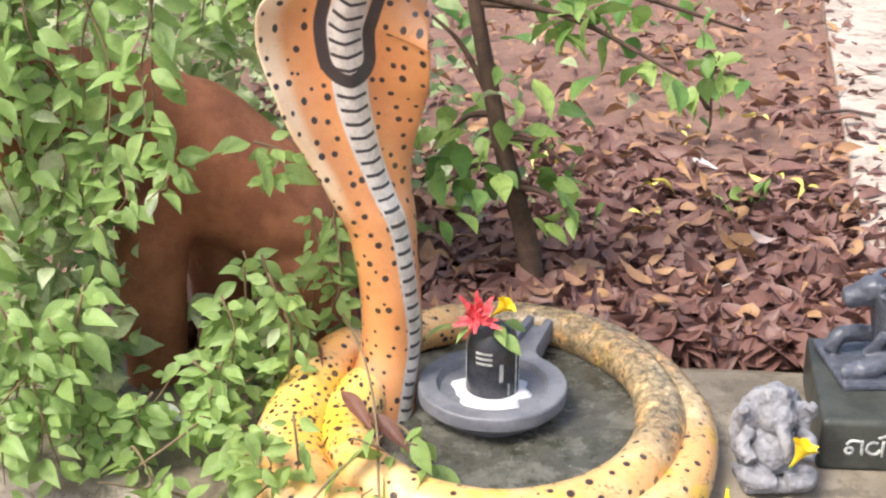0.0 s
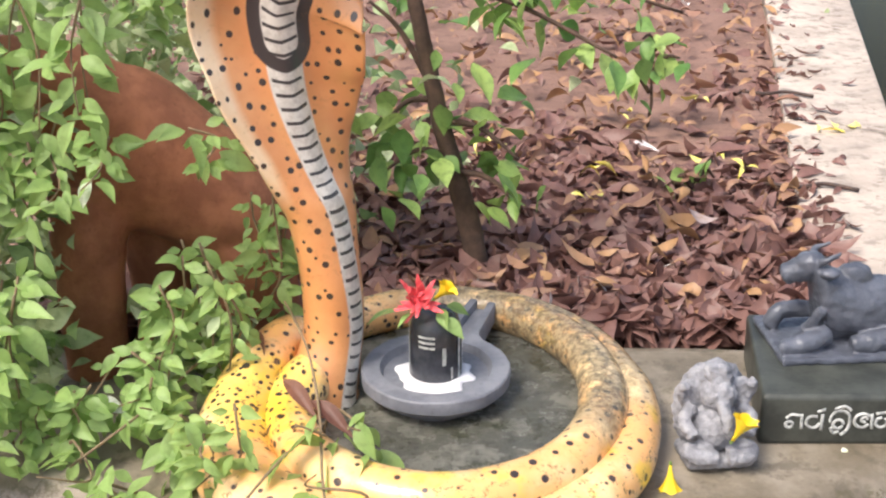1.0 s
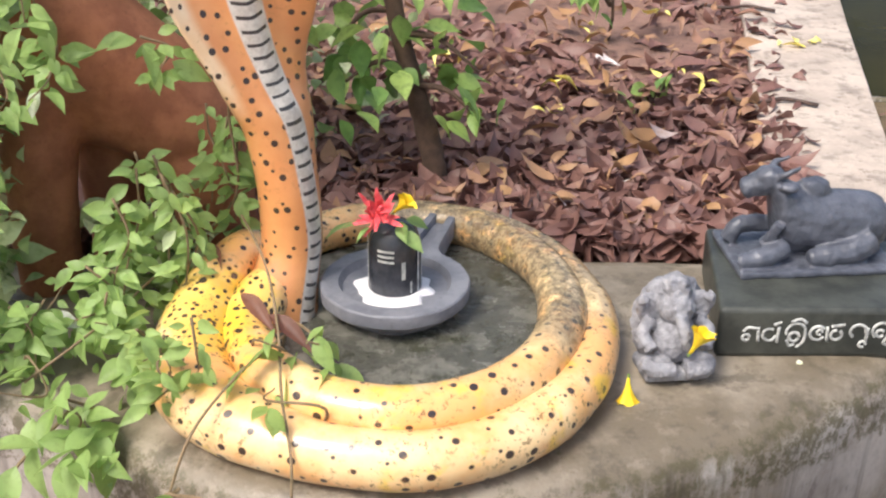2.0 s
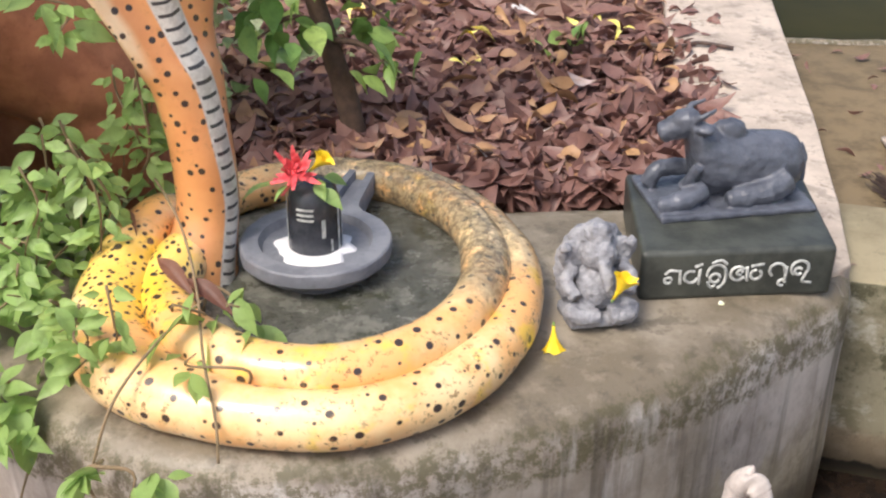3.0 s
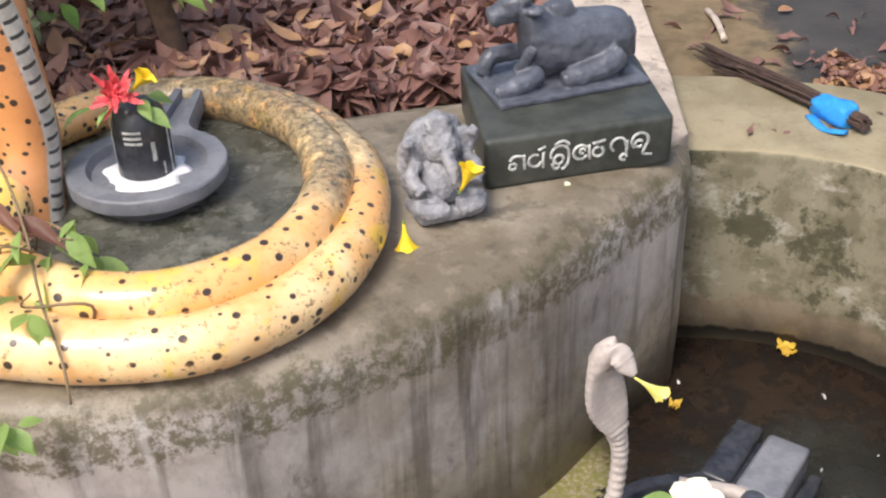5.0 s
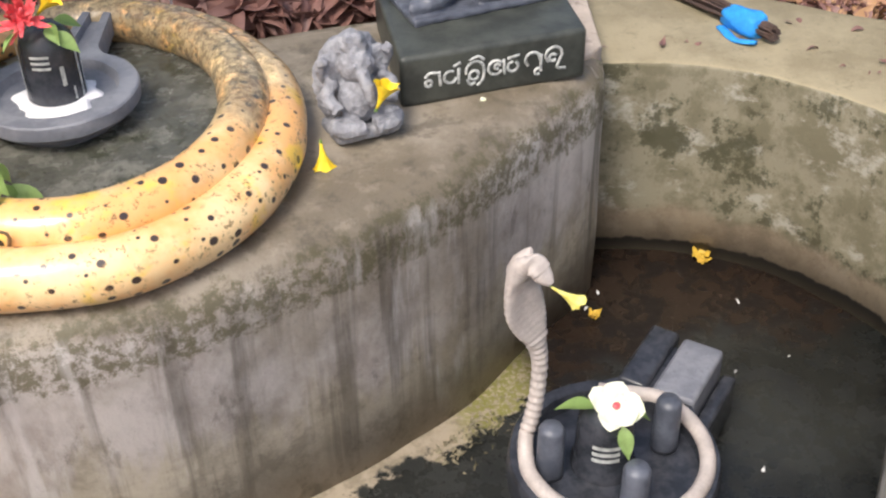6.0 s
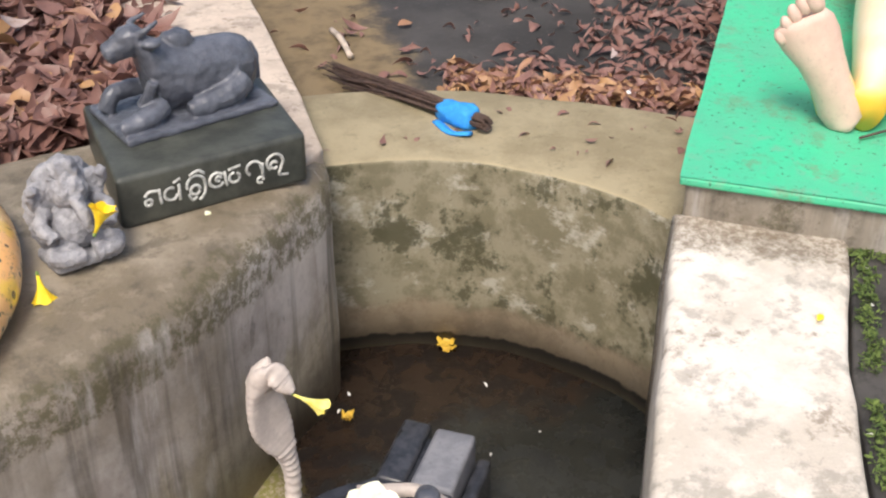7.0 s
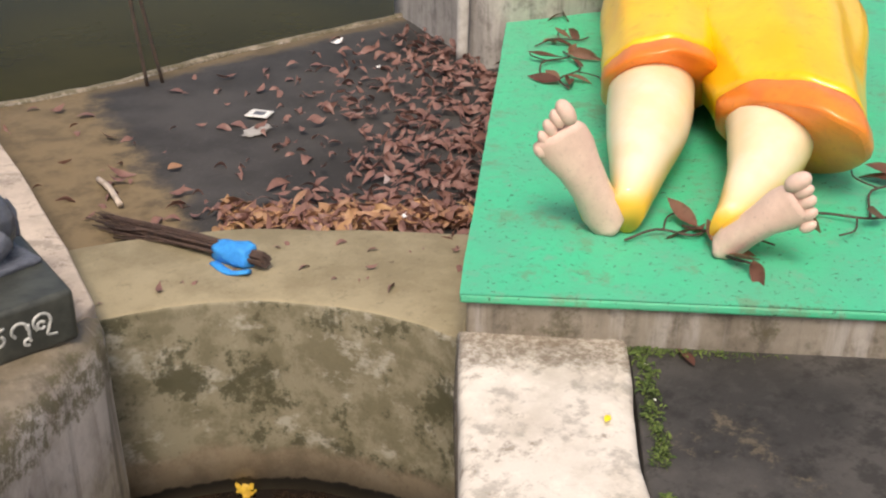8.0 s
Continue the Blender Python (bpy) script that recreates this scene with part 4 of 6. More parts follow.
# ---- leaf litter on the earth ----
rnd = random.Random(7)
places = []
while len(places) < 5600:
    y = 2.12 + 3.2 * rnd.random() ** 1.35
    x = rnd.uniform(-0.5, kerb_x(y) + 0.06)
    thick = noise.noise(Vector((x * 1.3, y * 1.3, 5.1)))
    if y > 2.9 and rnd.random() < (y - 2.9) * 0.8 - thick * 0.6:
        continue
    if x < 0.15 and rnd.random() < 0.5:
        continue
    h = 0.055 * max(0.0, 1 - (y - 2.1) / 1.6)
    places.append((x, y, -0.025 + rnd.random() * h, rnd.gauss(0, 0.42), rnd.gauss(0, 0.42), rnd.uniform(0, 6.28), rnd.choice((rnd.uniform(0.4, 0.85), rnd.uniform(0.7, 1.45)))))
while len(places) < 6300:
    y = rnd.uniform(4.2, 8.6)
    places.append((rnd.uniform(-1.6, kerb_x(y)), y, -0.02, rnd.gauss(0, 0.3), rnd.gauss(0, 0.3), rnd.uniform(0, 6.28), rnd.uniform(0.5, 1.3)))
kinds = [(0.105, 0.017, 0.5, 0.5, 0.5), (0.12, 0.02, -0.4, 0.35, 0.9), (0.09, 0.017, 0.7, -0.4, -0.7), (0.13, 0.019, 0.2, 0.7, 1.2), (0.08, 0.02, -0.6, 0.3, 0.2), (0.11, 0.015, 0.9, 0.8, -1.3), (0.095, 0.022, 0.3, 0.15, 0.4)]
tagged(new("leaf_litter", mass("leaf_litter", kinds, places, LITTER)), "thick litter of reddish brown dry leaves on earth", "dry leaves", kind="stuff")
places = []
for k in range(800):
    y = rnd.uniform(2.15, 7.0)
    places.append((rnd.uniform(0.2, kerb_x(y) + 0.02), y, 0.02 + 0.02 * rnd.random(), rnd.gauss(0, 0.3), rnd.gauss(0, 0.3), rnd.uniform(0, 6.28), 0.4 + 0.75 * rnd.random() ** 2))
tagged(new("pale_litter", mass("pale_litter", kinds, places, PALELITTER)), "scattered tan and orange dry leaves", "dry leaves", kind="stuff")

# dry leaves on the tank floor, heaped along the slab
places, tan = [], []
c, s = 0.747, 0.664
while len(places) + len(tan) < 1700:
    near = rnd.random() < 0.42
    if near:
        k = rnd.random()
        x, y = 1.99 + 0.42 * k + rnd.gauss(0, 0.03), 2.04 - 0.36 * k + abs(rnd.gauss(0.02, 0.07))
    else:
        u, v = rnd.uniform(0.15, 2.3), -abs(rnd.gauss(0, 0.24)) - 0.01
        x, y = 1.958 + u * c + v * s, 1.276 + u * s - v * c
    if y > 3.2 or y < 1.55 or math.hypot(x - 1.5, y - 1.35) < 0.83:
        continue
    (tan if near and rnd.random() < 0.6 else places).append((x, y, -0.1 + 0.03 * rnd.random(), rnd.gauss(0, 0.35), rnd.gauss(0, 0.35), rnd.uniform(0, 6.28), rnd.uniform(0.25, 0.65)))
tagged(new("floor_litter", mass("floor_litter", kinds, places, LITTER)), "dry purple brown leaves swept against the slab", "dry leaves", kind="stuff")
tagged(new("floor_litter", mass("floor_litter_pale", kinds, tan, PALELITTER)), "tan and orange dry leaves heaped by the ledge", "dry leaves", kind="stuff")

# ---- green growth ----
LEAVES = [leaf_mesh("leaf", 0.085, 0.022, LEAF, 0.25, 0.3), leaf_mesh("leaf_b", 0.07, 0.02, LEAF, 0.1, 0.2, twist=0.4), leaf_mesh("leaf_c", 0.1, 0.025, LEAF, 0.4, 0.35, twist=-0.3), leaf_mesh("leaf_d", 0.06, 0.018, LEAF, 0.2, 0.15)]
SMALL = [(0.05, 0.014, 0.3, 0.3, 0.2), (0.062, 0.017, 0.4, 0.2, -0.3), (0.04, 0.013, 0.2, 0.3, 0.3), (0.07, 0.02, 0.5, 0.3, 0.2)]


def creeper(label, clumps, seed):
    """A creeper: thin stems from the earth through its clumps of leaves, every leaf a part."""
    rnd = random.Random(seed)
    plant = thing("creeper", label, "creeper", "creepers over the platform")
    for x, y, z, r, count in clumps:
        root = Vector((x + rnd.uniform(-0.1, 0.1), y + rnd.uniform(0.0, 0.15), 0.0))
        tip = Vector((x, y, z))
        mid = (root + tip) / 2 + Vector((rnd.uniform(-0.08, 0.08), rnd.uniform(-0.05, 0.05), 0.05))
        line = spline([root, mid, tip, tip + Vector((rnd.uniform(-r, r), rnd.uniform(-r, 0), rnd.uniform(-r, r)))], 6)
        stem = part("stem", Build().tube(line, [0.0032 - 0.002 * i / len(line) for i in range(len(line))], 6).mesh("stem", TWIG), plant)
        for i in range(int(count * 1.4)):
            d = Vector((rnd.gauss(0, 0.5), rnd.gauss(0, 0.4), rnd.gauss(0, 0.5))) * r
            p = tip + d
            p.z = max(p.z, 0.02)
            ob = part("leaf", LEAVES[rnd.randrange(4)], stem)
            ob.matrix_local = Matrix.Translation(p) @ Euler((rnd.gauss(0.45, 0.45), rnd.gauss(0.3, 0.4), rnd.gauss(-1.6, 1.2))).to_matrix().to_4x4() @ Matrix.Scale(rnd.uniform(0.4, 0.95), 4)
    return plant


def vine(label, zones, seed):
    """Hanging stems inside zones of (x0, x1, y0, y1, top, foot, stems, leaf size), leaves drooping in turn on both sides."""
    rnd = random.Random(seed)
    plant = thing("creeper", label, "creeper", "creepers over the platform")
    for x0, x1, y0, y1, top, foot, count, size in zones:
        for k in range(count):
            x, y = x0 + (x1 - x0) * (k + rnd.random()) / count, rnd.uniform(y0, y1)
            high, low = top - rnd.random() * 0.25 * (top - foot), foot + rnd.random() * 0.3 * (top - foot)
            steps = max(3, int((high - low) / 0.1))
            pts = []
            for i in range(steps + 1):
                pts.append((x, y, high + (low - high) * i / steps))
                x, y = x + rnd.gauss(0, 0.028), y + rnd.gauss(0, 0.018)
            line = [Vector(p) for p in spline(pts, 5)]
            stem = part("stem", Build().tube(line, [0.0026 - 0.0014 * i / len(line) for i in range(len(line))], 5).mesh("stem", TWIG), plant)
            turn = rnd.choice((-1, 1))
            for i, p in enumerate(line):
                if rnd.random() < 0.12:
                    continue
                for twice in range(2 if rnd.random() < 0.45 else 1):
                    turn = -turn
                    d = Vector((turn * rnd.uniform(0.3, 1.0), rnd.uniform(-0.7, 0.2), rnd.uniform(-0.95, 0.25))).normalized()
                    up = Vector((rnd.gauss(0, 0.35), rnd.uniform(-1.0, -0.2), rnd.uniform(0.3, 1.0)))
                    up = (up - d * up.dot(d)).normalized()
                    m = Matrix((d, up.cross(d), up)).transposed().to_4x4()
                    grow = size * rnd.uniform(0.55, 1.15)
                    leaf = part("leaf", LEAVES[rnd.randrange(4)], stem)
                    leaf.matrix_local = Matrix.Translation(p + d * rnd.uniform(0.004, 0.022)) @ m @ Matrix.Scale(grow, 4)
    return plant


vine("green creeper with ovate leaves hanging over the terracotta", [(-0.4, -0.2, 1.62, 1.76, 0.98, 0.3, 8, 0.66), (-0.2, -0.02, 1.64, 1.74, 0.98, 0.56, 6, 0.68), (-0.17, -0.1, 1.66, 1.74, 0.6, 0.4, 2, 0.55), (-0.02, 0.1, 1.78, 1.86, 0.98, 0.72, 4, 0.6), (0.06, 0.12, 1.7, 1.76, 0.6, 0.48, 1, 0.6), (-0.05, 0.01, 1.66, 1.7, 0.58, 0.5, 1, 0.6)], 3)
vine("bright green creeper sprawling low over the platform edge", [(-0.4, -0.17, 1.52, 1.66, 0.4, 0.0, 11, 0.68), (-0.16, -0.08, 1.58, 1.64, 0.16, 0.02, 4, 0.62), (0.0, 0.13, 1.66, 1.8, 0.36, 0.03, 9, 0.58), (-0.05, 0.02, 1.62, 1.7, 0.2, 0.03, 4, 0.58), (0.15, 0.27, 1.83, 1.88, 0.44, 0.18, 4, 0.55), (0.08, 0.2, 1.4, 1.5, 0.22, 0.04, 3, 0.5)], 4)
creeper("low creeper spilling over the platform's worn edge", [(0.03, 1.62, 0.1, 0.06, 10), (0.06, 1.55, 0.06, 0.05, 9), (-0.06, 1.48, 0.05, 0.07, 12), (0.0, 1.45, 0.02, 0.06, 8), (0.03, 1.36, -0.12, 0.04, 6), (-0.04, 1.36, -0.25, 0.06, 7)], 14)
creeper("leafy sprig lying across the cobra's coil", [(0.33, 1.45, 0.155, 0.045, 6), (0.385, 1.47, 0.155, 0.035, 6), (0.31, 1.36, 0.125, 0.035, 3), (0.26, 1.235, -0.19, 0.035, 5), (0.17, 1.25, -0.14, 0.04, 6)], 9)
trail = thing("creeper", "bare brown creeper stem trailing over the coil", "creeper", "creepers over the platform")
for line in ([(0.16, 1.98, 0.16), (0.2, 1.86, 0.2), (0.27, 1.68, 0.19), (0.31, 1.52, 0.155), (0.33, 1.38, 0.125), (0.35, 1.3, 0.07), (0.352, 1.27, 0.015)], [(0.22, 1.84, 0.5), (0.2, 1.84, 0.4), (0.21, 1.83, 0.28), (0.18, 1.85, 0.2), (0.1, 1.8, 0.14), (0.0, 1.62, 0.1), (-0.1, 1.5, 0.06)], [(0.32, 1.5, 0.15), (0.26, 1.42, 0.13), (0.2, 1.34, 0.08), (0.16, 1.3, -0.02), (0.12, 1.3, -0.12)]):
    part("stem", Build().tube(spline(line, 6), 0.0024, 6).mesh("trail_stem", TWIG), trail)

# undergrowth: finer leaves behind and between
rnd = random.Random(21)
places = []
for cx, cy, cz, sx, sy, sz, count in ((-0.46, 1.95, 0.6, 0.08, 0.1, 0.2, 380), (-0.1, 2.5, 0.45, 0.2, 0.2, 0.2, 420), (0.1, 2.75, 0.3, 0.18, 0.2, 0.17, 260), (-0.45, 1.9, 0.4, 0.12, 0.15, 0.3, 420), (-0.7, 3.4, 0.3, 0.4, 0.4, 0.25, 900), (-0.2, 2.3, 0.72, 0.2, 0.12, 0.1, 360), (0.08, 2.35, 0.68, 0.1, 0.1, 0.1, 200), (-1.4, 5.0, 0.4, 1.0, 0.8, 0.3, 900), (-0.6, 6.5, 0.25, 1.2, 0.6, 0.25, 600), (-0.3, 1.78, 0.2, 0.07, 0.05, 0.12, 260), (-0.36, 1.8, 0.7, 0.08, 0.06, 0.16, 300), (0.06, 1.86, 0.1, 0.06, 0.04, 0.06, 130)):
    for k in range(count):
        x, y, z = rnd.gauss(cx, sx), rnd.gauss(cy, sy), rnd.gauss(cz, sz)
        places.append((x, max(y, 1.6), max(z, 0.0), rnd.gauss(0.3, 0.6), rnd.gauss(0.2, 0.5), rnd.uniform(0, 6.28), rnd.uniform(0.7, 1.3)))
tagged(new("undergrowth", mass("undergrowth", SMALL, places, LEAFMASS)), "tangled green undergrowth behind the cobra", "undergrowth", kind="stuff")


def sapling(at, path, label, boughs, seed, radius=0.03):
    """A young tree: a bent trunk with boughs and leaves, all parts of their own."""
    rnd = random.Random(seed)
    tree = thing("sapling", label, "tree")
    tree.matrix_world = Matrix.Translation(at)
    line = spline(path, 8)
    part("trunk", rough_up(Build().tube(line, [radius * (1 - 0.6 * i / len(line)) for i in range(len(line))], 12).mesh("trunk", BARK), 0.003, 25), tree, "dark brown bark")
    for start, end, count, spread in boughs:
        a, z = Vector(start), Vector(end)
        m = (a + z) / 2 + Vector((0, 0, 0.03))
        bl = spline([a, m, z], 6)
        bough = part("bough", Build().tube(bl, [0.009 - 0.006 * i / len(bl) for i in range(len(bl))], 7).mesh("bough", BARK), tree)
        for i in range(count):
            q = Vector(bl[rnd.randrange(4, len(bl))]) + Vector((rnd.gauss(0, spread), rnd.gauss(0, spread), rnd.gauss(0, spread)))
            ob = part("leaf", TREELEAVES[rnd.randrange(3)], bough)
            ob.matrix_local = Matrix.Translation(q) @ Euler((rnd.gauss(0.2, 0.5), rnd.gauss(0.5, 0.35), rnd.uniform(0, 6.28))).to_matrix().to_4x4() @ Matrix.Scale(rnd.uniform(0.5, 0.95), 4)
    return tree


TREELEAVES = [leaf_mesh("tree_leaf", 0.11, 0.033, TREELEAF, 0.2, 0.3), leaf_mesh("tree_leaf_b", 0.09, 0.03, TREELEAF, 0.35, 0.2, twist=0.4), leaf_mesh("tree_leaf_c", 0.125, 0.036, TREELEAF, 0.15, 0.3, twist=-0.3)]
sapling((0.56, 2.45, -0.05), [(0.01, 0, 0), (0.0, 0.0, 0.1), (-0.03, 0.02, 0.22), (-0.07, 0.03, 0.36), (-0.1, 0.04, 0.5), (-0.14, 0.05, 0.7), (-0.2, 0.08, 1.1), (-0.25, 0.1, 1.6)],
        "slender brown sapling with bright green leaves behind the coil",
        [((-0.05, 0.02, 0.28), (0.11, -0.06, 0.22), 16, 0.035), ((-0.06, 0.02, 0.32), (-0.2, -0.02, 0.3), 22, 0.05), ((-0.08, 0.03, 0.4), (0.1, -0.04, 0.33), 14, 0.035), ((-0.1, 0.04, 0.45), (-0.22, 0.0, 0.38), 14, 0.05), ((-0.1, 0.04, 0.48), (-0.24, 0.1, 0.66), 6, 0.05), ((-0.14, 0.05, 0.7), (0.22, -0.05, 0.62), 18, 0.05), ((-0.14, 0.05, 0.72), (0.3, -0.1, 0.58), 14, 0.04), ((-0.18, 0.07, 0.9), (0.1, -0.1, 0.75), 10, 0.05), ((-0.14, 0.05, 0.76), (0.47, 0.12, 0.63), 12, 0.045)], 5)
sapling((1.14, 3.68, -0.035), [(0, 0, 0), (0.01, 0, 0.1), (0.0, 0.01, 0.2), (0.02, 0.0, 0.3)], "small green seedling growing in the leaf litter", [((0.0, 0.0, 0.12), (-0.08, -0.03, 0.16), 6, 0.025), ((0.0, 0.0, 0.18), (0.09, -0.02, 0.24), 7, 0.025), ((0.01, 0.0, 0.26), (-0.04, -0.05, 0.31), 6, 0.025)], 8, 0.006)
sapling((1.17, 3.0, -0.03), [(0, 0, 0), (0.0, 0.0, 0.03), (0.01, 0.0, 0.05), (0.02, 0.0, 0.08)], "low pale green weed among dry leaves", [((0.0, 0.0, 0.03), (-0.06, -0.02, 0.05), 5, 0.02), ((0.01, 0.0, 0.05), (0.06, 0.0, 0.06), 5, 0.02)], 9, 0.004)

# terracotta animal behind the creeper
b = Build()
rings = []
for x, y, z, w, h in spline([(-0.2, 2.02, 0.43, 0.05, 0.08), (-0.15, 2.02, 0.44, 0.1, 0.15), (-0.06, 2.03, 0.42, 0.12, 0.165), (0.03, 2.04, 0.36, 0.125, 0.15), (0.11, 2.05, 0.3, 0.12, 0.13), (0.17, 2.06, 0.26, 0.1, 0.1), (0.205, 2.06, 0.25, 0.04, 0.05)], 5):
    rings.append([(x, y + w * math.cos(math.tau * j / 24), z + h * math.sin(math.tau * j / 24)) for j in range(24)])
b.rings(rings)
b.tube(spline([(-0.12, 2.02, 0.48), (-0.2, 1.98, 0.56), (-0.28, 1.95, 0.6)], 6), [0.11 - 0.003 * i for i in range(13)], 16)
b.blob((-0.32, 1.93, 0.58), (0.1, 0.07, 0.09), n=20, m=14)
b.tube(spline([(-0.38, 1.9, 0.55), (-0.41, 1.87, 0.44), (-0.4, 1.86, 0.32)], 6), [0.055 - 0.0015 * i for i in range(13)], 14)
b.tube(spline([(-0.17, 1.96, 0.4), (-0.18, 1.94, 0.2), (-0.19, 1.94, -0.04)], 6), [0.075 - 0.0012 * i for i in range(13)], 14)
b.tube(spline([(-0.1, 2.1, 0.36), (-0.09, 2.1, 0.15), (-0.09, 2.1, -0.04)], 6), [0.07 - 0.001 * i for i in range(13)], 14)
b.tube(spline([(0.12, 1.99, 0.25), (0.12, 1.98, 0.1), (0.12, 1.98, -0.04)], 6), [0.075 - 0.002 * i for i in range(13)], 14)
b.tube(spline([(0.13, 2.12, 0.25), (0.14, 2.12, 0.1), (0.14, 2.12, -0.04)], 6), 0.055, 14)
b.tube(spline([(-0.27, 1.92, 0.66), (-0.25, 1.88, 0.62), (-0.24, 1.87, 0.56)], 6), [0.035 - 0.0012 * i for i in range(13)], 10)
tagged(new("terracotta_animal", carved("terracotta_animal", b, TERRACOTTA, 0.01, 6, 0.004, 12)), "red brown terracotta animal figure overgrown by creeper", "statue")

# ---- carved block with the bull, and the small seated figure ----
PED = pose(1.238, 1.85, 0.0, 0, 0, -0.5)
block = thing("stone_block", "greenish black stone block with white painted letters", "block")
block.matrix_world = PED
b = Build().box(-0.177, 0.177, -0.168, 0.157, 0.0, 0.1, 0.011)
b.v = [v + Vector((0.123 * (v.y + 0.168), 0, 0)) for v in b.v]
part("body", rough_up(b.mesh("block_body", PLINTHSTONE), 0.002, 14), block)


def stroke(pts, r=0.0032):
    """A brushed line on the block's front face: points of (x, z)."""
    line = spline([(x, 0.0, z) for x, z in pts], 5)
    return Build().tube([(p[0], -0.1682, p[2]) for p in line], r, 6)


def ring_pts(x, z, r, a0, a1, n=7, tall=1.0):
    return [(x + r * math.cos(radians(a0 + (a1 - a0) * i / (n - 1))), z + r * tall * math.sin(radians(a0 + (a1 - a0) * i / (n - 1)))) for i in range(n)]


G = 0.05
SIGNS = [
    [ring_pts(-0.122, G - 0.008, 0.006, 0, 340), [(-0.128, G + 0.004), (-0.12, G + 0.012), (-0.103, G + 0.01)], [(-0.102, G + 0.014), (-0.1, G - 0.016)]],
    [ring_pts(-0.081, G - 0.002, 0.012, 60, 350), [(-0.066, G + 0.014), (-0.066, G - 0.018)], [(-0.076, G + 0.018), (-0.062, G + 0.024)]],
    [ring_pts(-0.035, G + 0.004, 0.017, -10, 200), ring_pts(-0.037, G - 0.006, 0.009, 0, 340), [(-0.018, G + 0.004), (-0.02, G - 0.016), (-0.031, G - 0.028)], [(-0.046, G + 0.024), (-0.03, G + 0.03), (-0.018, G + 0.022)], [(-0.05, G - 0.012), (-0.044, G - 0.024), (-0.034, G - 0.02)]],
    [ring_pts(0.004, G + 0.002, 0.014, 40, 330), ring_pts(0.007, G + 0.004, 0.005, 0, 300), [(0.019, G + 0.016), (0.022, G - 0.014)]],
    [ring_pts(0.037, G - 0.001, 0.01, 90, 420), [(0.026, G + 0.016), (0.05, G + 0.02)]],
    [ring_pts(0.075, G + 0.006, 0.014, -10, 230), [(0.091, G + 0.014), (0.091, G - 0.014)], ring_pts(0.086, G - 0.02, 0.006, 0, 300)],
    [ring_pts(0.116, G + 0.008, 0.016, -50, 230), ring_pts(0.114, G + 0.003, 0.007, 30, 330), [(0.128, G - 0.004), (0.123, G - 0.018), (0.14, G - 0.022)]],
]
for sign in SIGNS:
    b = Build()
    for line in sign:
        t = stroke([(x - 0.003, z) for x, z in line])
        b.add(t.v, t.f)
    part("painted_sign", b.mesh("painted_sign", CHALK), block, "white brush-painted letter")

bull = Build()
bull.box(-0.155, 0.15, -0.1, 0.085, 0.0, 0.014, 0.006)
rings = []
for p in spline([(0.148, 0.0, 0.062, 0.008, 0.012), (0.14, 0.0, 0.064, 0.04, 0.045), (0.11, 0.0, 0.066, 0.056, 0.058), (0.05, 0.0, 0.068, 0.06, 0.062), (-0.01, 0.0, 0.074, 0.058, 0.064), (-0.05, -0.005, 0.086, 0.052, 0.07), (-0.07, -0.008, 0.115, 0.046, 0.058), (-0.08, -0.01, 0.138, 0.034, 0.038), (-0.088, -0.012, 0.152, 0.028, 0.026)], 5):
    rings.append([(p[0], p[1] + p[3] * math.cos(math.tau * j / 24), max(0.012, p[2] + p[4] * math.sin(math.tau * j / 24))) for j in range(24)])
bull.rings(rings)
bull.blob((0.0, 0.0, 0.133), (0.034, 0.026, 0.026), lump=0.1)
bull.blob((-0.09, -0.008, 0.162), (0.03, 0.027, 0.026), lump=0.1)
bull.tube(spline([(-0.095, -0.006, 0.156), (-0.118, -0.002, 0.146), (-0.138, 0.002, 0.136)], 5), [0.027, 0.026, 0.025, 0.024, 0.023, 0.021, 0.02, 0.02, 0.02, 0.019, 0.012], 14)
for s in (-1, 1):
    bull.tube(spline([(-0.085, -0.01 + s * 0.016, 0.172), (-0.07, -0.01 + s * 0.03, 0.184), (-0.046, -0.01 + s * 0.026, 0.193)], 5), [0.0085 - 0.0005 * i for i in range(11)], 8)
    bull.blob((-0.066, -0.01 + s * 0.034, 0.158), (0.018, 0.014, 0.009))
bull.tube(spline([(-0.06, -0.05, 0.04), (-0.1, -0.066, 0.03), (-0.14, -0.07, 0.024), (-0.148, -0.068, 0.022)], 5), [0.02] * 8 + [0.017] * 6 + [0.014, 0.01], 12)
bull.tube(spline([(-0.06, 0.035, 0.05), (-0.12, 0.03, 0.05), (-0.14, 0.03, 0.02)], 5), 0.017, 12)
bull.tube(spline([(0.1, -0.05, 0.05), (0.06, -0.066, 0.035), (0.0, -0.07, 0.026), (-0.02, -0.07, 0.024)], 5), [0.03 - 0.001 * i for i in range(16)], 12)
bull.tube(spline([(0.146, 0.0, 0.1), (0.155, -0.008, 0.07), (0.148, -0.02, 0.03)], 5), 0.007, 8)
bull.tube(spline([(-0.075, -0.052, 0.09), (-0.088, -0.045, 0.06), (-0.1, -0.04, 0.045)], 4), 0.01, 8)
ob = tagged(new("bull_statue", carved("bull_statue", bull, BULLSTONE, 0.0026, 2, 0.0018, 70)), "dark blue grey stone bull lying on the block", "statue")
ob.matrix_world = PED @ pose(0.026, 0.05, 0.0985, 0, 0, 5.5)

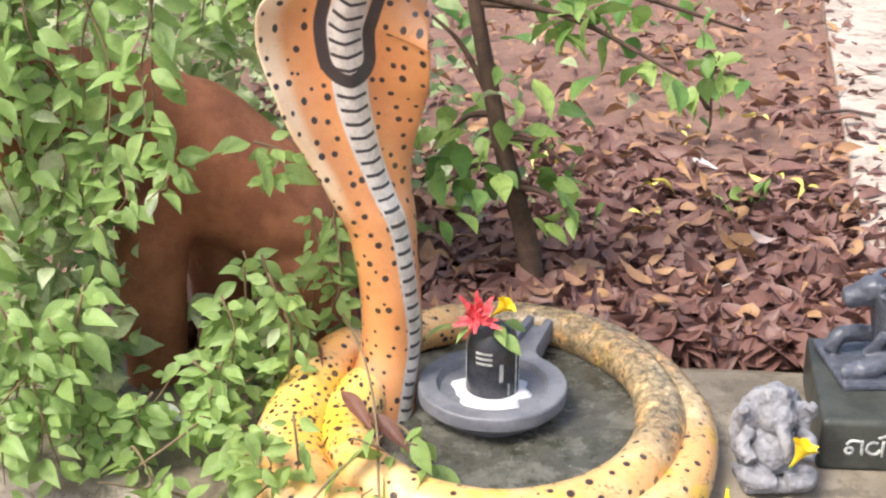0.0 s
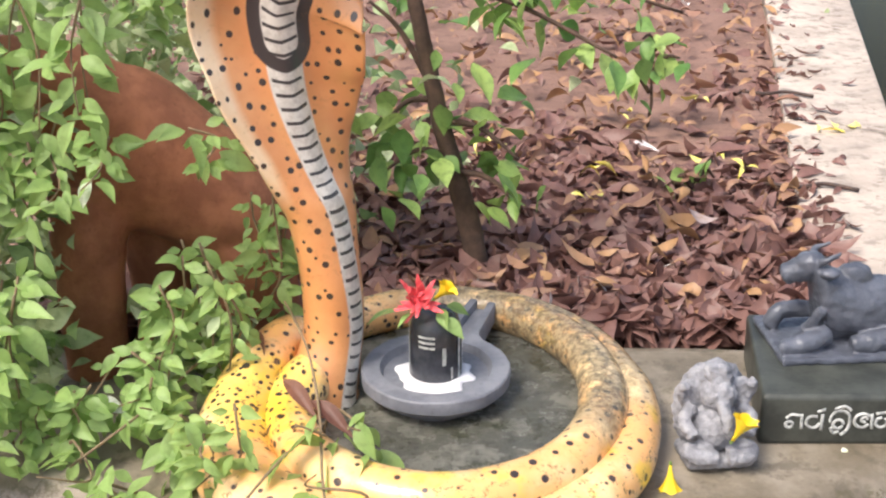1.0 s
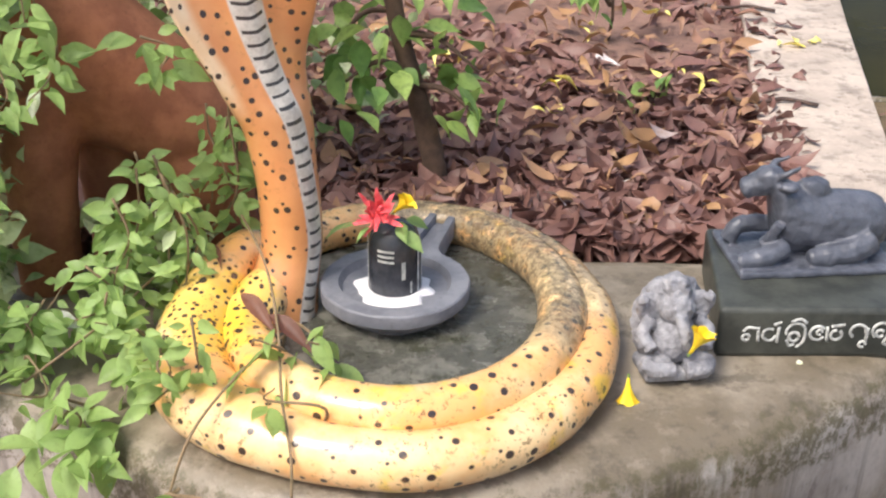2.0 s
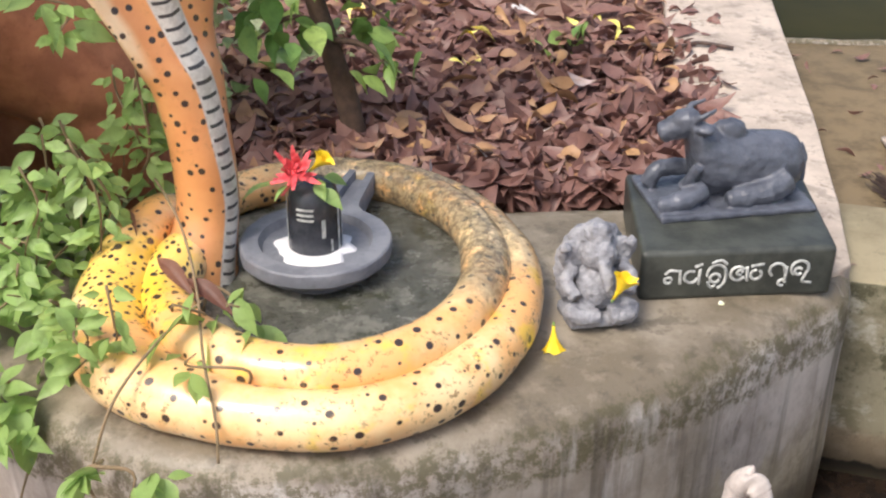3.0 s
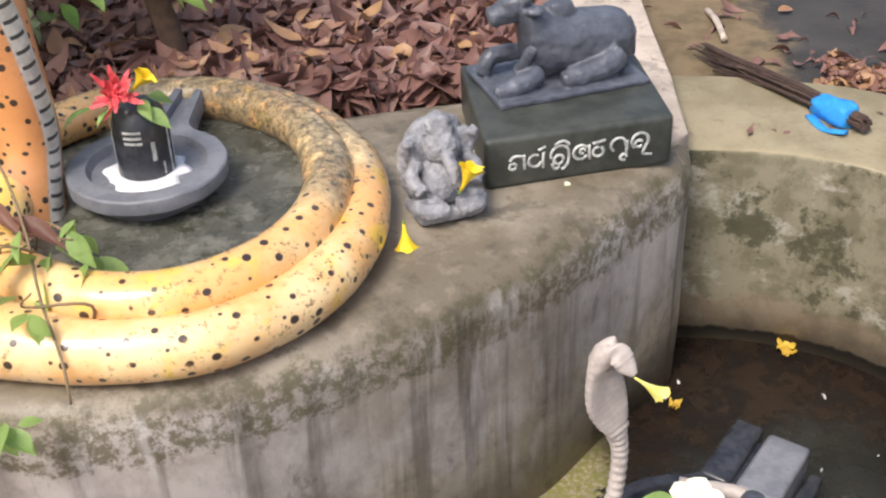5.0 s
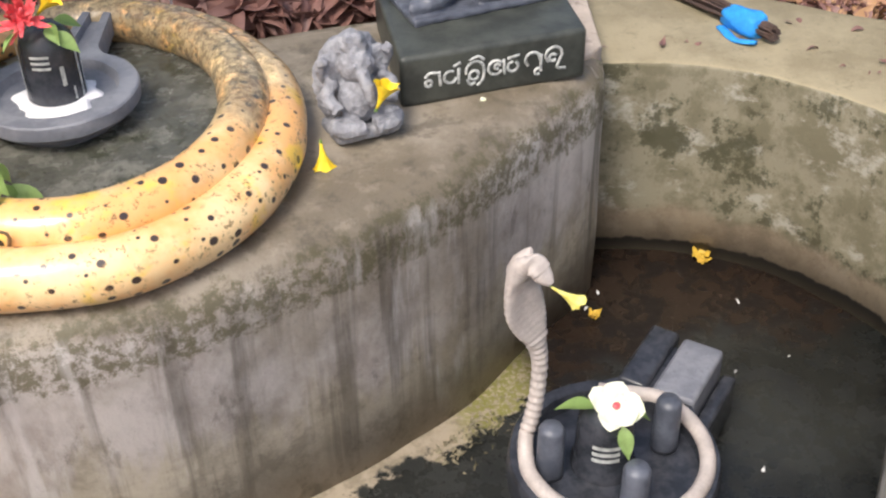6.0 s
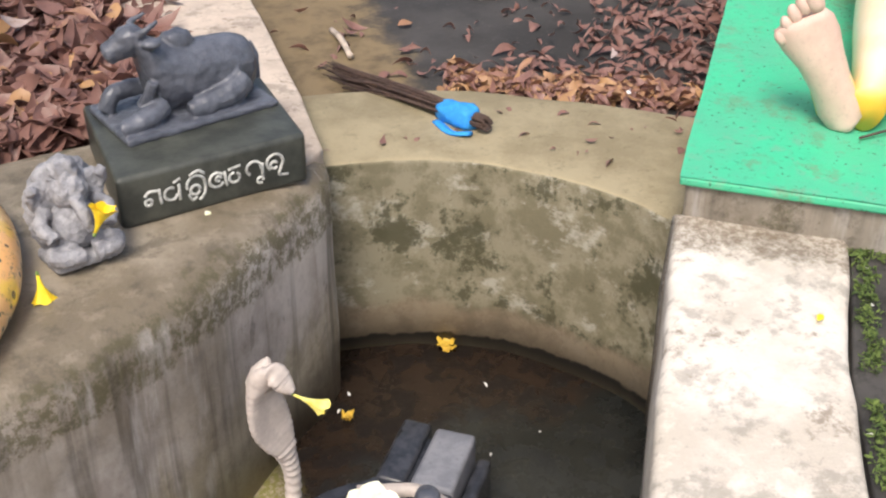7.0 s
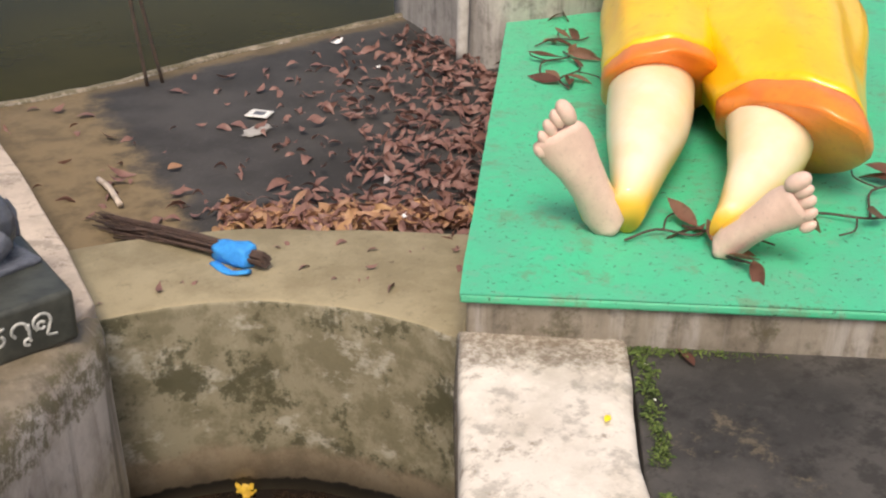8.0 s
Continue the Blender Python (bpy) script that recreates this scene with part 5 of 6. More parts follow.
g = Build()
g.box(-0.06, 0.06, -0.045, 0.045, 0.0, 0.022, 0.012)
g.blob((0, 0.026, 0.085), (0.068, 0.024, 0.086), lump=0.08, n=20, m=16)
g.blob((0, 0.02, 0.125), (0.052, 0.026, 0.05), lump=0.16, n=20, m=16)
g.blob((0, -0.005, 0.065), (0.042, 0.036, 0.042), lump=0.08)
g.blob((0, -0.008, 0.125), (0.032, 0.03, 0.03), lump=0.08)
g.blob((0, 0.0, 0.157), (0.027, 0.024, 0.024), lump=0.3)
for s in (-1, 1):
    g.blob((s * 0.044, 0.006, 0.122), (0.022, 0.008, 0.026), lump=0.1)
    g.tube(spline([(s * 0.015, -0.02, 0.03), (s * 0.05, -0.03, 0.032), (s * 0.045, -0.046, 0.028), (s * 0.01, -0.048, 0.026)], 5), 0.015, 10)
    g.tube(spline([(s * 0.04, 0.0, 0.1), (s * 0.058, -0.014, 0.08), (s * 0.047, -0.032, 0.058)], 5), 0.012, 10)
    g.blob((s * 0.013, -0.034, 0.13), (0.005, 0.004, 0.004))
    g.tube(spline([(s * 0.05, 0.01, 0.1), (s * 0.062, 0.0, 0.13), (s * 0.055, -0.01, 0.145)], 4), 0.009, 8)
g.tube(spline([(0, -0.034, 0.118), (0.002, -0.05, 0.095), (0.006, -0.05, 0.072), (0.02, -0.046, 0.06)], 5), [0.012 - 0.0004 * i for i in range(16)], 10)
ob = tagged(new("seated_figure", carved("seated_figure", g, GANESHSTONE, 0.0022, 1, 0.0024, 110)), "small dusty grey stone seated figure with a trunk", "statue")
ob.matrix_world = pose(0.974, 1.638, 0.0, -7, 0, 6) @ Matrix.Diagonal((1.0, 1.05, 1.0, 1))

# flowers of the platform
UP = Matrix.Identity(4)
flower("red_flower", (0.462, 1.712, 0.262), Matrix.Rotation(radians(48), 4, "X") @ Matrix.Rotation(radians(-8), 4, "Y"), 26, 0.042, 0.0052, REDPETAL, "red flower with ragged narrow petals on the lingam", heart=REDPETAL, stamen=REDPETAL, seed=4, lean=0.25, ragged=0.6)
trumpet((0.488, 1.735, 0.255), Matrix.Rotation(radians(40), 4, "Y") @ Matrix.Rotation(radians(20), 4, "X"), 0.045, YELLOWPETAL, "yellow bell flower lying on the lingam", 3)
trumpet((0.988, 1.58, 0.07), Matrix.Rotation(radians(22), 4, "Y") @ Matrix.Rotation(radians(10), 4, "X"), 0.054, YELLOWPETAL, "yellow bell flower leaning on the seated figure", 5)
trumpet((0.884, 1.552, 0.045), Matrix.Rotation(radians(165), 4, "X"), 0.048, YELLOWPETAL, "yellow bell flower fallen on the platform", 8)
offer = thing("offered_leaves", "green leaves tucked under the red flower", "leaves")
for x, y, z, a, e, s in ((0.45, 1.72, 0.24, 190, -10, 0.65), (0.505, 1.705, 0.236, -40, 25, 0.6), (0.5, 1.72, 0.245, -80, 15, 0.55), (0.51, 1.74, 0.24, 20, 20, 0.6), (0.46, 1.72, 0.242, 220, 10, 0.6), (0.42, 1.76, 0.225, 175, 20, 0.7)):
    ob = part("leaf", LEAVES[0], offer)
    ob.matrix_local = Matrix.Translation((x, y, z)) @ Euler((0.5, radians(e), radians(a))).to_matrix().to_4x4() @ Matrix.Scale(s, 4)

# ---- the second lingam down in the pit ----
second = thing("lingam", "black stone lingam with a broad spouted basin in the pit", "lingam")
second.matrix_world = pose(1.25, 1.13, -0.54)
HEAD2 = radians(41)
part("basin", rough_up(yoni_mesh("pit_basin", 0.178, 0.15, BLACKSTONE, 0.13, 0.056, HEAD2, 0.03, 0.03), 0.0015, 25), second, "black stone basin with a broad grooved spout")
shaft2 = part("shaft", Build().lathe([(0.0, 0.1), (0.054, 0.1), (0.055, 0.13), (0.049, 0.136), (0.048, 0.2), (0.045, 0.232), (0.035, 0.252), (0.014, 0.262), (0.0, 0.263)], 40, m=Matrix.Translation((-0.014, 0.012, 0))).mesh("pit_shaft", BLACKSTONE), second, "polished black stone shaft")
for x, y, h in ((-0.108, 0.018, 0.1), (0.1, 0.012, 0.1), (-0.01, -0.098, 0.09)):
    part("post", rough_up(Build().lathe([(0.0, 0.12), (0.023, 0.12), (0.0235, 0.13), (0.022, 0.12 + h), (0.018, 0.128 + h), (0.0, 0.13 + h)], 20, m=Matrix.Translation((x, y, 0))).mesh("post", BULLSTONE), 0.001, 40), second, "short blue grey stone post")
for y0, y1, z1, x1, mat, label in ((0.014, 0.07, 0.156, 0.335, BLACKSTONE, "black stone rail of the spout"), (-0.076, 0.004, 0.16, 0.322, GREYSTONE, "worn grey stone rail of the spout"), (-0.108, -0.079, 0.115, 0.315, BLACKSTONE, "black stone flank of the spout")):
    bl = Build().box(0.165, x1, y0, y1, 0.02, z1, 0.011, m=Matrix.Rotation(HEAD2, 4, "Z"))
    part("spout_rail", rough_up(bl.mesh("spout_rail", mat, crisp=50), 0.0025, 22), second, label)
for i in range(3):
    b = on_shaft(0.0485, radians(-112), 0.172 + i * 0.014, 0.046, 0.008)
    b.v = [v + Vector((-0.014, 0.012, 0)) for v in b.v]
    part("stripe", b.mesh("stripe", CHALK), shaft2, "white painted stripe")

sn = Build()
body = [(1.252 + 0.152 * math.cos(radians(a)), 1.13 + 0.152 * math.sin(radians(a)), -0.388, 0.0135, 0.0135) for a in range(40, -190, -15)]
body = [(1.25 + 0.1 * math.cos(radians(70)), 1.13 + 0.15 * math.sin(radians(70)), -0.385, 0.012, 0.012)] + body
body += [(1.112, 1.182, -0.362, 0.013, 0.013), (1.128, 1.195, -0.322, 0.013, 0.013), (1.137, 1.2, -0.27, 0.0125, 0.0125), (1.138, 1.2, -0.21, 0.013, 0.0125), (1.13, 1.2, -0.165, 0.018, 0.0125), (1.116, 1.2, -0.125, 0.031, 0.012), (1.103, 1.2, -0.085, 0.037, 0.012), (1.098, 1.2, -0.045, 0.031, 0.014), (1.1, 1.194, -0.01, 0.024, 0.018), (1.112, 1.18, 0.004, 0.02, 0.014), (1.124, 1.166, -0.01, 0.015, 0.011), (1.132, 1.156, -0.02, 0.006, 0.006)]
path = spline(body, 14)
rings = []
for i, p in enumerate(path):
    c = Vector(p[:3])
    t = (Vector(path[min(i + 1, len(path) - 1)][:3]) - Vector(path[max(i - 1, 0)][:3])).normalized()
    f = Vector((0.35, -0.94, 0)) if c.z > -0.35 else Vector((c.x - 1.25, c.y - 1.13, 0)).normalized()
    f = (f - t * f.dot(t)).normalized()
    s = t.cross(f)
    w, d = max(p[3], 0.003), max(p[4], 0.003)
    ridge = 1 + (0.09 if i % 4 < 2 else -0.06) * (1 if -0.35 < c.z < -0.15 else 0.25)
    rings.append([c + s * math.sin(math.tau * j / 20) * w * ridge + f * (math.cos(math.tau * j / 20) * d * ridge + (0.25 * w * math.sin(math.tau * j / 20) ** 2 if w > d * 1.4 else 0)) for j in range(20)])
sn.rings(rings)
sn.tube([(1.098, 1.198, -0.02), (1.103, 1.194, 0.002), (1.108, 1.19, 0.018), (1.111, 1.188, 0.03)], [0.021, 0.018, 0.011, 0.002], 12)
tagged(new("stone_snake", sn.mesh("stone_snake", SNAKESTONE)), "grey brown stone cobra coiled round the pit basin", "statue")
trumpet((1.129, 1.156, -0.022), Matrix.Rotation(radians(130), 4, "Y") @ Matrix.Rotation(radians(8), 4, "X") @ Matrix.Diagonal((0.55, 0.6, 1, 1)), 0.062, PALEYELLOW, "pale yellow bell flower in the stone cobra's mouth", 2)
flower("white_flower", (1.238, 1.118, -0.27), Matrix.Rotation(radians(28), 4, "X"), 5, 0.045, 0.025, WHITEPETAL, "white flower with a red heart on the pit lingam", heart=REDPETAL, seed=6, bend=0.004)
offer = thing("offered_leaves", "pale green leaves under the white flower", "leaves")
for x, y, z, a, e, s in ((1.212, 1.13, -0.275, 150, -12, 0.65), (1.238, 1.09, -0.285, -95, 40, 0.55), (1.256, 1.12, -0.28, -20, 15, 0.5)):
    ob = part("leaf", LEAVES[2], offer)
    ob.matrix_local = Matrix.Translation((x, y, z)) @ Euler((0.2, radians(e), radians(a))).to_matrix().to_4x4() @ Matrix.Scale(s, 4)
for at, s in (((1.743, 1.716, -0.53), 0.72), ((1.437, 1.612, -0.53), 0.45)):
    flower("yellow_flower", at, UP, 6, 0.034 * s, 0.013 * s, WILTED, "wilted yellow flower floating on the pit floor", heart=WILTED, seed=int(at[0] * 50), bend=0.01)

# ---- the broom on the ledge ----
broom = thing("broom", "short stick broom bound with blue cloth", "broom")
tail, grip = Vector((1.762, 2.27, -0.075)), Vector((1.885, 1.79, -0.045))
rnd = random.Random(12)
for i in range(64):
    a, q = rnd.uniform(0, 6.28), 0.016 * math.sqrt(rnd.random())
    o = Vector((math.cos(a) * q, math.sin(a) * q * 0.3, math.sin(a) * q))
    e = tail + o * 1.2 + Vector((rnd.uniform(-0.009, 0.009), rnd.uniform(-0.1, 0.05), 0))
    e.z = max(-0.09, e.z)
    m = (grip + tail) / 2 + o * 1.5
    m.z = max(m.z, -0.06)
    part("stick", Build().tube(spline([grip + o, m, e], 4), [0.0021] * 5 + [0.0018, 0.0016, 0.0014, 0.001], 5).mesh("stick", BROOMSTICK), broom)
d = (tail - grip).normalized()
rings = []
ax, ay = d.cross(Vector((0, 0, 1))).normalized(), Vector((0, 0, 1))
for s, r in ((0.035, 0.02), (0.04, 0.027), (0.06, 0.031), (0.085, 0.03), (0.105, 0.027), (0.12, 0.024), (0.135, 0.02)):
    rings.append([grip + d * s + (ax * math.cos(math.tau * j / 22) + ay * math.sin(math.tau * j / 22)) * r * (1 + 0.12 * math.sin(5 * math.tau * j / 22 + s * 60)) for j in range(22)])
binding = part("binding", Build().rings(rings).mesh("binding", BLUECLOTH), broom, "bright blue cloth binding")
part("flap", Build().tube(spline([grip + d * 0.03 + Vector((-0.03, -0.025, -0.012)), grip + d * 0.07 + Vector((-0.045, -0.025, -0.018)), grip + d * 0.12 + Vector((-0.03, -0.01, -0.015))], 5), 0.012, 10, squash=0.4).mesh("flap", BLUECLOTH), binding, "loose blue cloth end")

# litter of single things on the tank floor
card = Build().box(-0.034, 0.034, -0.034, 0.034, 0, 0.003, 0.001)
ob = thing("card", "small square white card on the dark floor", "card")
ob.matrix_world = pose(2.488, 2.68, -0.09, 2, 3, 35)
part("sheet", card.mesh("card_sheet", PALECARD), ob)
part("mark", Build().box(-0.017, 0.017, -0.017, 0.017, 0.0032, 0.0038, 0.0003).mesh("card_mark", BULLSTONE), ob, "dark square mark")
ob = tagged(new("wrapper", Build().blob((0, 0, 0), (0.05, 0.03, 0.003), lump=0.5).mesh("wrapper", GREYWALL)), "crumpled grey wrapper on the dark floor", "wrapper")
ob.matrix_world = pose(2.41, 2.58, -0.094, 0, 0, 20)
ob = tagged(new("stick", Build().tube(spline([(0.017, 0.085, 0), (0.002, 0.0, 0.006), (-0.027, -0.105, 0.004)], 4), 0.008, 8).mesh("pale_stick", CURB)), "short pale peeled stick", "stick")
ob.matrix_world = pose(1.88, 2.46, -0.09)
for x0, x1 in ((2.4, 2.36), (2.455, 2.37)):
    ob = tagged(new("rod", Build().tube(spline([(x0, 3.17, -0.11), ((x0 + x1) / 2, 3.185, 0.2), (x1, 3.2, 0.62)], 5), 0.006, 7).mesh("rod", IRON)), "thin dark rusty rod standing at the tank edge", "rod", "rods at the tank")
ob = tagged(new("pipe", Build().tube(spline([(3.31, 2.68, -0.1), (3.3, 2.66, 0.2), (3.32, 2.66, 0.75)], 6), 0.02, 12).mesh("pipe", PIPE)), "white pipe up the grey wall", "pipe")

# ---- the reclining statue ----


def statue_mesh():
    """Lower legs, bare feet and a wrapped robe, lying on its back, feet to the slab's near edge. x along the slab, y to its left."""
    b = Build()

    def limb(rows, slot, n=28):
        rings = []
        for u, v, z, w, h in spline(rows, 6):
            rings.append([(u, -v + math.cos(math.tau * j / n) * w, max(0.0, z + math.sin(math.tau * j / n) * h)) for j in range(n)])
        b.rings(rings, slot)

    # shins
    limb([(0.285, 0.315, 0.05, 0.034, 0.048), (0.33, 0.328, 0.07, 0.042, 0.056), (0.45, 0.345, 0.095, 0.064, 0.072), (0.62, 0.372, 0.115, 0.094, 0.095), (0.95, 0.4, 0.13, 0.105, 0.105)], 0)
    limb([(0.225, 0.51, 0.05, 0.04, 0.048), (0.3, 0.545, 0.07, 0.05, 0.056), (0.44, 0.6, 0.095, 0.075, 0.075), (0.58, 0.635, 0.11, 0.095, 0.095), (0.85, 0.66, 0.13, 0.105, 0.105)], 0)

    # feet: sole plane faces the near edge, toes up, splayed outwards
    def foot(heel, lean, length, mirror, yaw):
        m = Matrix.Translation(heel) @ Matrix.Rotation(yaw, 4, "Z") @ Matrix.Rotation(lean, 4, "X")
        rings = []
        # z up the sole, y across, x thickness (sole at -x)
        for z, w, t, off in ((-0.012, 0.012, 0.02, 0), (0.0, 0.032, 0.035, 0), (0.03, 0.039, 0.05, 0), (0.08, 0.036, 0.055, 0.003), (0.13, 0.04, 0.042, 0.006), (0.175, 0.05, 0.034, 0.006), (0.205, 0.051, 0.027, 0.005), (0.222, 0.045, 0.018, 0.004)):
            k = length / 0.27
            rings.append([(t * 0.9 + math.cos(math.tau * j / 26) * t * (1 if math.cos(math.tau * j / 26) > 0 else 0.75 + 0.2 * math.sin(z * 14)), mirror * off + math.sin(math.tau * j / 26) * w * 1.05 * k, z * k) for j in range(26)])
        o = len(b.f)
        b.rings(rings, 1, m=m)
        # instep painted like the skin
        for i in range(o, len(b.f)):
            c = sum((b.v[q] for q in b.f[i]), Vector()) / len(b.f[i])
            if (m.inverted() @ c).x > 0.035:
                b.s[i] = 0
        for i in range(5):
            r = (0.018, 0.0132, 0.0127, 0.012, 0.011)[i]
            y = mirror * (0.041 - i * 0.0205)
            z = (0.245, 0.243, 0.235, 0.222, 0.205)[i] * length / 0.27
            b.blob(m @ Vector((0.016, y, z)), (r, r, r * 1.55), 1, 12, 10, turn=m.to_3x3())

    foot((0.262, -0.283, 0.015), radians(-31), 0.285, -1, radians(4))
    foot((0.175, -0.482, 0.018), radians(49), 0.225, 1, radians(-20))

    # robe: two wrapped legs merging, with fluted folds and a thick hem
    def robe(rows, slot, phase, slant, start, skew):
        rings = []
        for k, (u, v, z, w, h) in enumerate(spline(rows, 6)):
            fade = max(0.0, 1 - (u - start) / 0.5)
            ring = []
            for j in range(44):
                a = math.tau * j / 44
                flute = 1 + (0.045 - 0.03 * fade) * math.sin(9 * a + phase + u * 6)
                ring.append((u - fade * (slant * math.sin(a) * h - skew * math.cos(a)), -v + math.cos(a) * w * flute, max(0.0, z + math.sin(a) * h * flute)))
            rings.append(ring)
        b.rings(rings, slot)

    robe([(0.85, 0.415, 0.125, 0.13, 0.122), (0.86, 0.415, 0.127, 0.143, 0.133), (0.885, 0.415, 0.13, 0.146, 0.138), (0.915, 0.415, 0.135, 0.142, 0.135)], 3, 0, 1.1, 0.85, -0.03)
    robe([(0.905, 0.415, 0.135, 0.142, 0.135), (1.1, 0.44, 0.15, 0.16, 0.15), (1.35, 0.48, 0.18, 0.19, 0.18), (1.7, 0.53, 0.2, 0.22, 0.2), (2.1, 0.54, 0.2, 0.26, 0.2)], 2, 0, 1.1, 0.85, -0.03)
    robe([(0.57, 0.68, 0.105, 0.125, 0.108), (0.58, 0.68, 0.11, 0.142, 0.12), (0.625, 0.68, 0.117, 0.152, 0.13), (0.67, 0.68, 0.122, 0.15, 0.13)], 3, 2, 1.1, 0.57, 0.1)
    robe([(0.66, 0.68, 0.122, 0.15, 0.13), (0.88, 0.69, 0.15, 0.19, 0.15), (1.12, 0.71, 0.17, 0.24, 0.17), (1.4, 0.69, 0.19, 0.26, 0.19), (1.8, 0.64, 0.2, 0.27, 0.2), (2.1, 0.58, 0.2, 0.27, 0.2)], 2, 2, 1.1, 0.57, 0.1)
    # upper body, outside the view
    limb([(2.05, 0.53, 0.18, 0.24, 0.17), (2.2, 0.53, 0.18, 0.26, 0.17), (2.36, 0.53, 0.17, 0.2, 0.14), (2.42, 0.53, 0.16, 0.08, 0.08), (2.47, 0.53, 0.15, 0.03, 0.03)], 0)
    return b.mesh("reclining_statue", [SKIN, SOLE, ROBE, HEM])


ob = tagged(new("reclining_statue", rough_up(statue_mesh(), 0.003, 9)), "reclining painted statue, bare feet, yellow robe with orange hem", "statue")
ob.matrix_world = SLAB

# dry sprigs and leaves on the slab
LEAFDRY = [leaf_mesh("dry_leaf", 0.1, 0.0145, DRYLEAF, 0.3, 0.5, twist=0.7), leaf_mesh("dry_leaf_b", 0.085, 0.015, DRYLEAF, -0.2, 0.4, twist=-0.6)]


def sprig(label, m, reach, leaves, seed):
    rnd = random.Random(seed)
    ob = thing("dry_sprig", label, "twig", "dry sprigs on the slab")
    ob.matrix_world = m
    line = spline([(0, 0, 0.004), (reach * 0.4, reach * 0.12, 0.012), (reach * 0.75, -reach * 0.05, 0.008), (reach, reach * 0.1, 0.004)], 5)
    part("twig", Build().tube(line, 0.0028, 6).mesh("twig", BROOMSTICK), ob)
    part("twig", Build().tube(spline([line[6], line[6] + np.array((0.03, 0.06, 0.0)), line[6] + np.array((0.07, 0.08, 0.0))], 4), 0.002, 6).mesh("side_twig", BROOMSTICK), ob)
    for i in range(leaves):
        q = line[rnd.randrange(2, len(line))]
        lf = part("leaf", LEAFDRY[i % 2], ob)
        lf.matrix_local = Matrix.Translation((q[0], q[1], 0.012)) @ Euler((rnd.gauss(0, 0.4), rnd.gauss(0, 0.15), rnd.uniform(0, 6.28))).to_matrix().to_4x4() @ Matrix.Scale(rnd.uniform(0.8, 1.3), 4)
    return ob


for u, v, a, reach, n in ((0.24, 0.31, -75, 0.18, 1), (0.32, 0.43, -150, 0.2, 6), (1.3, 0.12, -20, 0.26, 5), (1.45, 0.22, 170, 0.25, 4), (1.6, 0.1, -60, 0.2, 4), (0.4, 0.82, -30, 0.3, 3), (0.42, 0.9, 100, 0.25, 2), (1.9, 0.2, -10, 0.3, 6), (0.9, 0.9, 80, 0.3, 5)):
    sprig("dry brown sprig with curled leaves on green paint", SLAB @ pose(u, -v, 0.004, 0, 0, a), reach, n, int(u * 100))
for x, y, z, a in ((0.165, 1.77, 0.175, -75), (0.235, 1.63, 0.155, -50), (0.29, 1.56, 0.155, -40)):
    ob = thing("fallen_leaf", "curled brown leaf resting on the cobra's coil", "leaf", "leaves on the coil")
    ob.matrix_world = Matrix.Translation((x, y, z)) @ Euler((0.2, 0.1, radians(a))).to_matrix().to_4x4()
    part("blade", LEAFDRY[0], ob)

# ---- moss, dirt and small scraps ----
MOSS = leafy("moss", [(0.045, 0.08, 0.02), (0.08, 0.125, 0.028), (0.13, 0.18, 0.04)], 0.9, True, 0.0)
rnd = random.Random(31)
places = []
for k in range(1300):
    s = rnd.random() ** 0.9
    x, y = 1.55 + 0.68 * s, 0.42 + 0.675 * s
    o = rnd.gauss(0.012, 0.009) + 0.014 * noise.noise(Vector((s * 14, 0, 2)))
    if noise.noise(Vector((s * 11, 3, 0))) < -0.12:
        continue
    places.append((x + o * 0.7, y - o * 0.7, -0.048 + 0.004 * rnd.random(), rnd.gauss(0, 0.5), rnd.gauss(0, 0.5), rnd.uniform(0, 6.28), rnd.uniform(0.06, 0.15)))
for k in range(260):
    v = 0.3 + abs(rnd.gauss(0, 0.12))
    o = abs(rnd.gauss(0, 0.012))
    p = SLAB @ Vector((-o, -v, 0))
    places.append((p.x, p.y, -0.048 + 0.004 * rnd.random(), rnd.gauss(0, 0.5), rnd.gauss(0, 0.5), rnd.uniform(0, 6.28), rnd.uniform(0.05, 0.12)))
tagged(new("moss", mass("moss", kinds, places, MOSS)), "bright green moss in the joint beside the limewashed wall", "moss", kind="stuff")

places = []
for k in range(90):
    y = rnd.uniform(2.3, 7.0)
    places.append((kerb_x(y) + abs(rnd.gauss(0.03, 0.08)), y, 0.012, rnd.gauss(0, 0.15), rnd.gauss(0, 0.15), rnd.uniform(0, 6.28), rnd.uniform(0.3, 0.9)))
for k in range(110):
    x, y = rnd.uniform(1.75, 3.2), rnd.uniform(2.0, 3.2)
    places.append((x, y, -0.092, rnd.gauss(0, 0.2), rnd.gauss(0, 0.2), rnd.uniform(0, 6.28), rnd.uniform(0.15, 0.7)))
for k in range(26):
    a = rnd.uniform(0.1, 1.5)
    q = rnd.uniform(0.55, 0.8)
    places.append((1.5 + q * math.cos(a), 1.33 + q * math.sin(a), -0.064, rnd.gauss(0, 0.15), rnd.gauss(0, 0.15), rnd.uniform(0, 6.28), rnd.uniform(0.1, 0.4)))
tagged(new("loose_leaves", mass("loose_leaves", kinds, places, LITTER)), "loose dry leaves and bits strewn on cement", "dry leaves", kind="stuff")
places = [(0.893, 2.856, 0.03), (0.91, 3.07, 0.03), (1.2, 3.2, 0.03), (1.05, 3.6, 0.03), (1.35, 3.1, 0.03), (1.7, 3.5, 0.015), (1.76, 3.55, 0.015), (1.3, 3.8, 0.03), (0.6, 3.3, 0.03)]
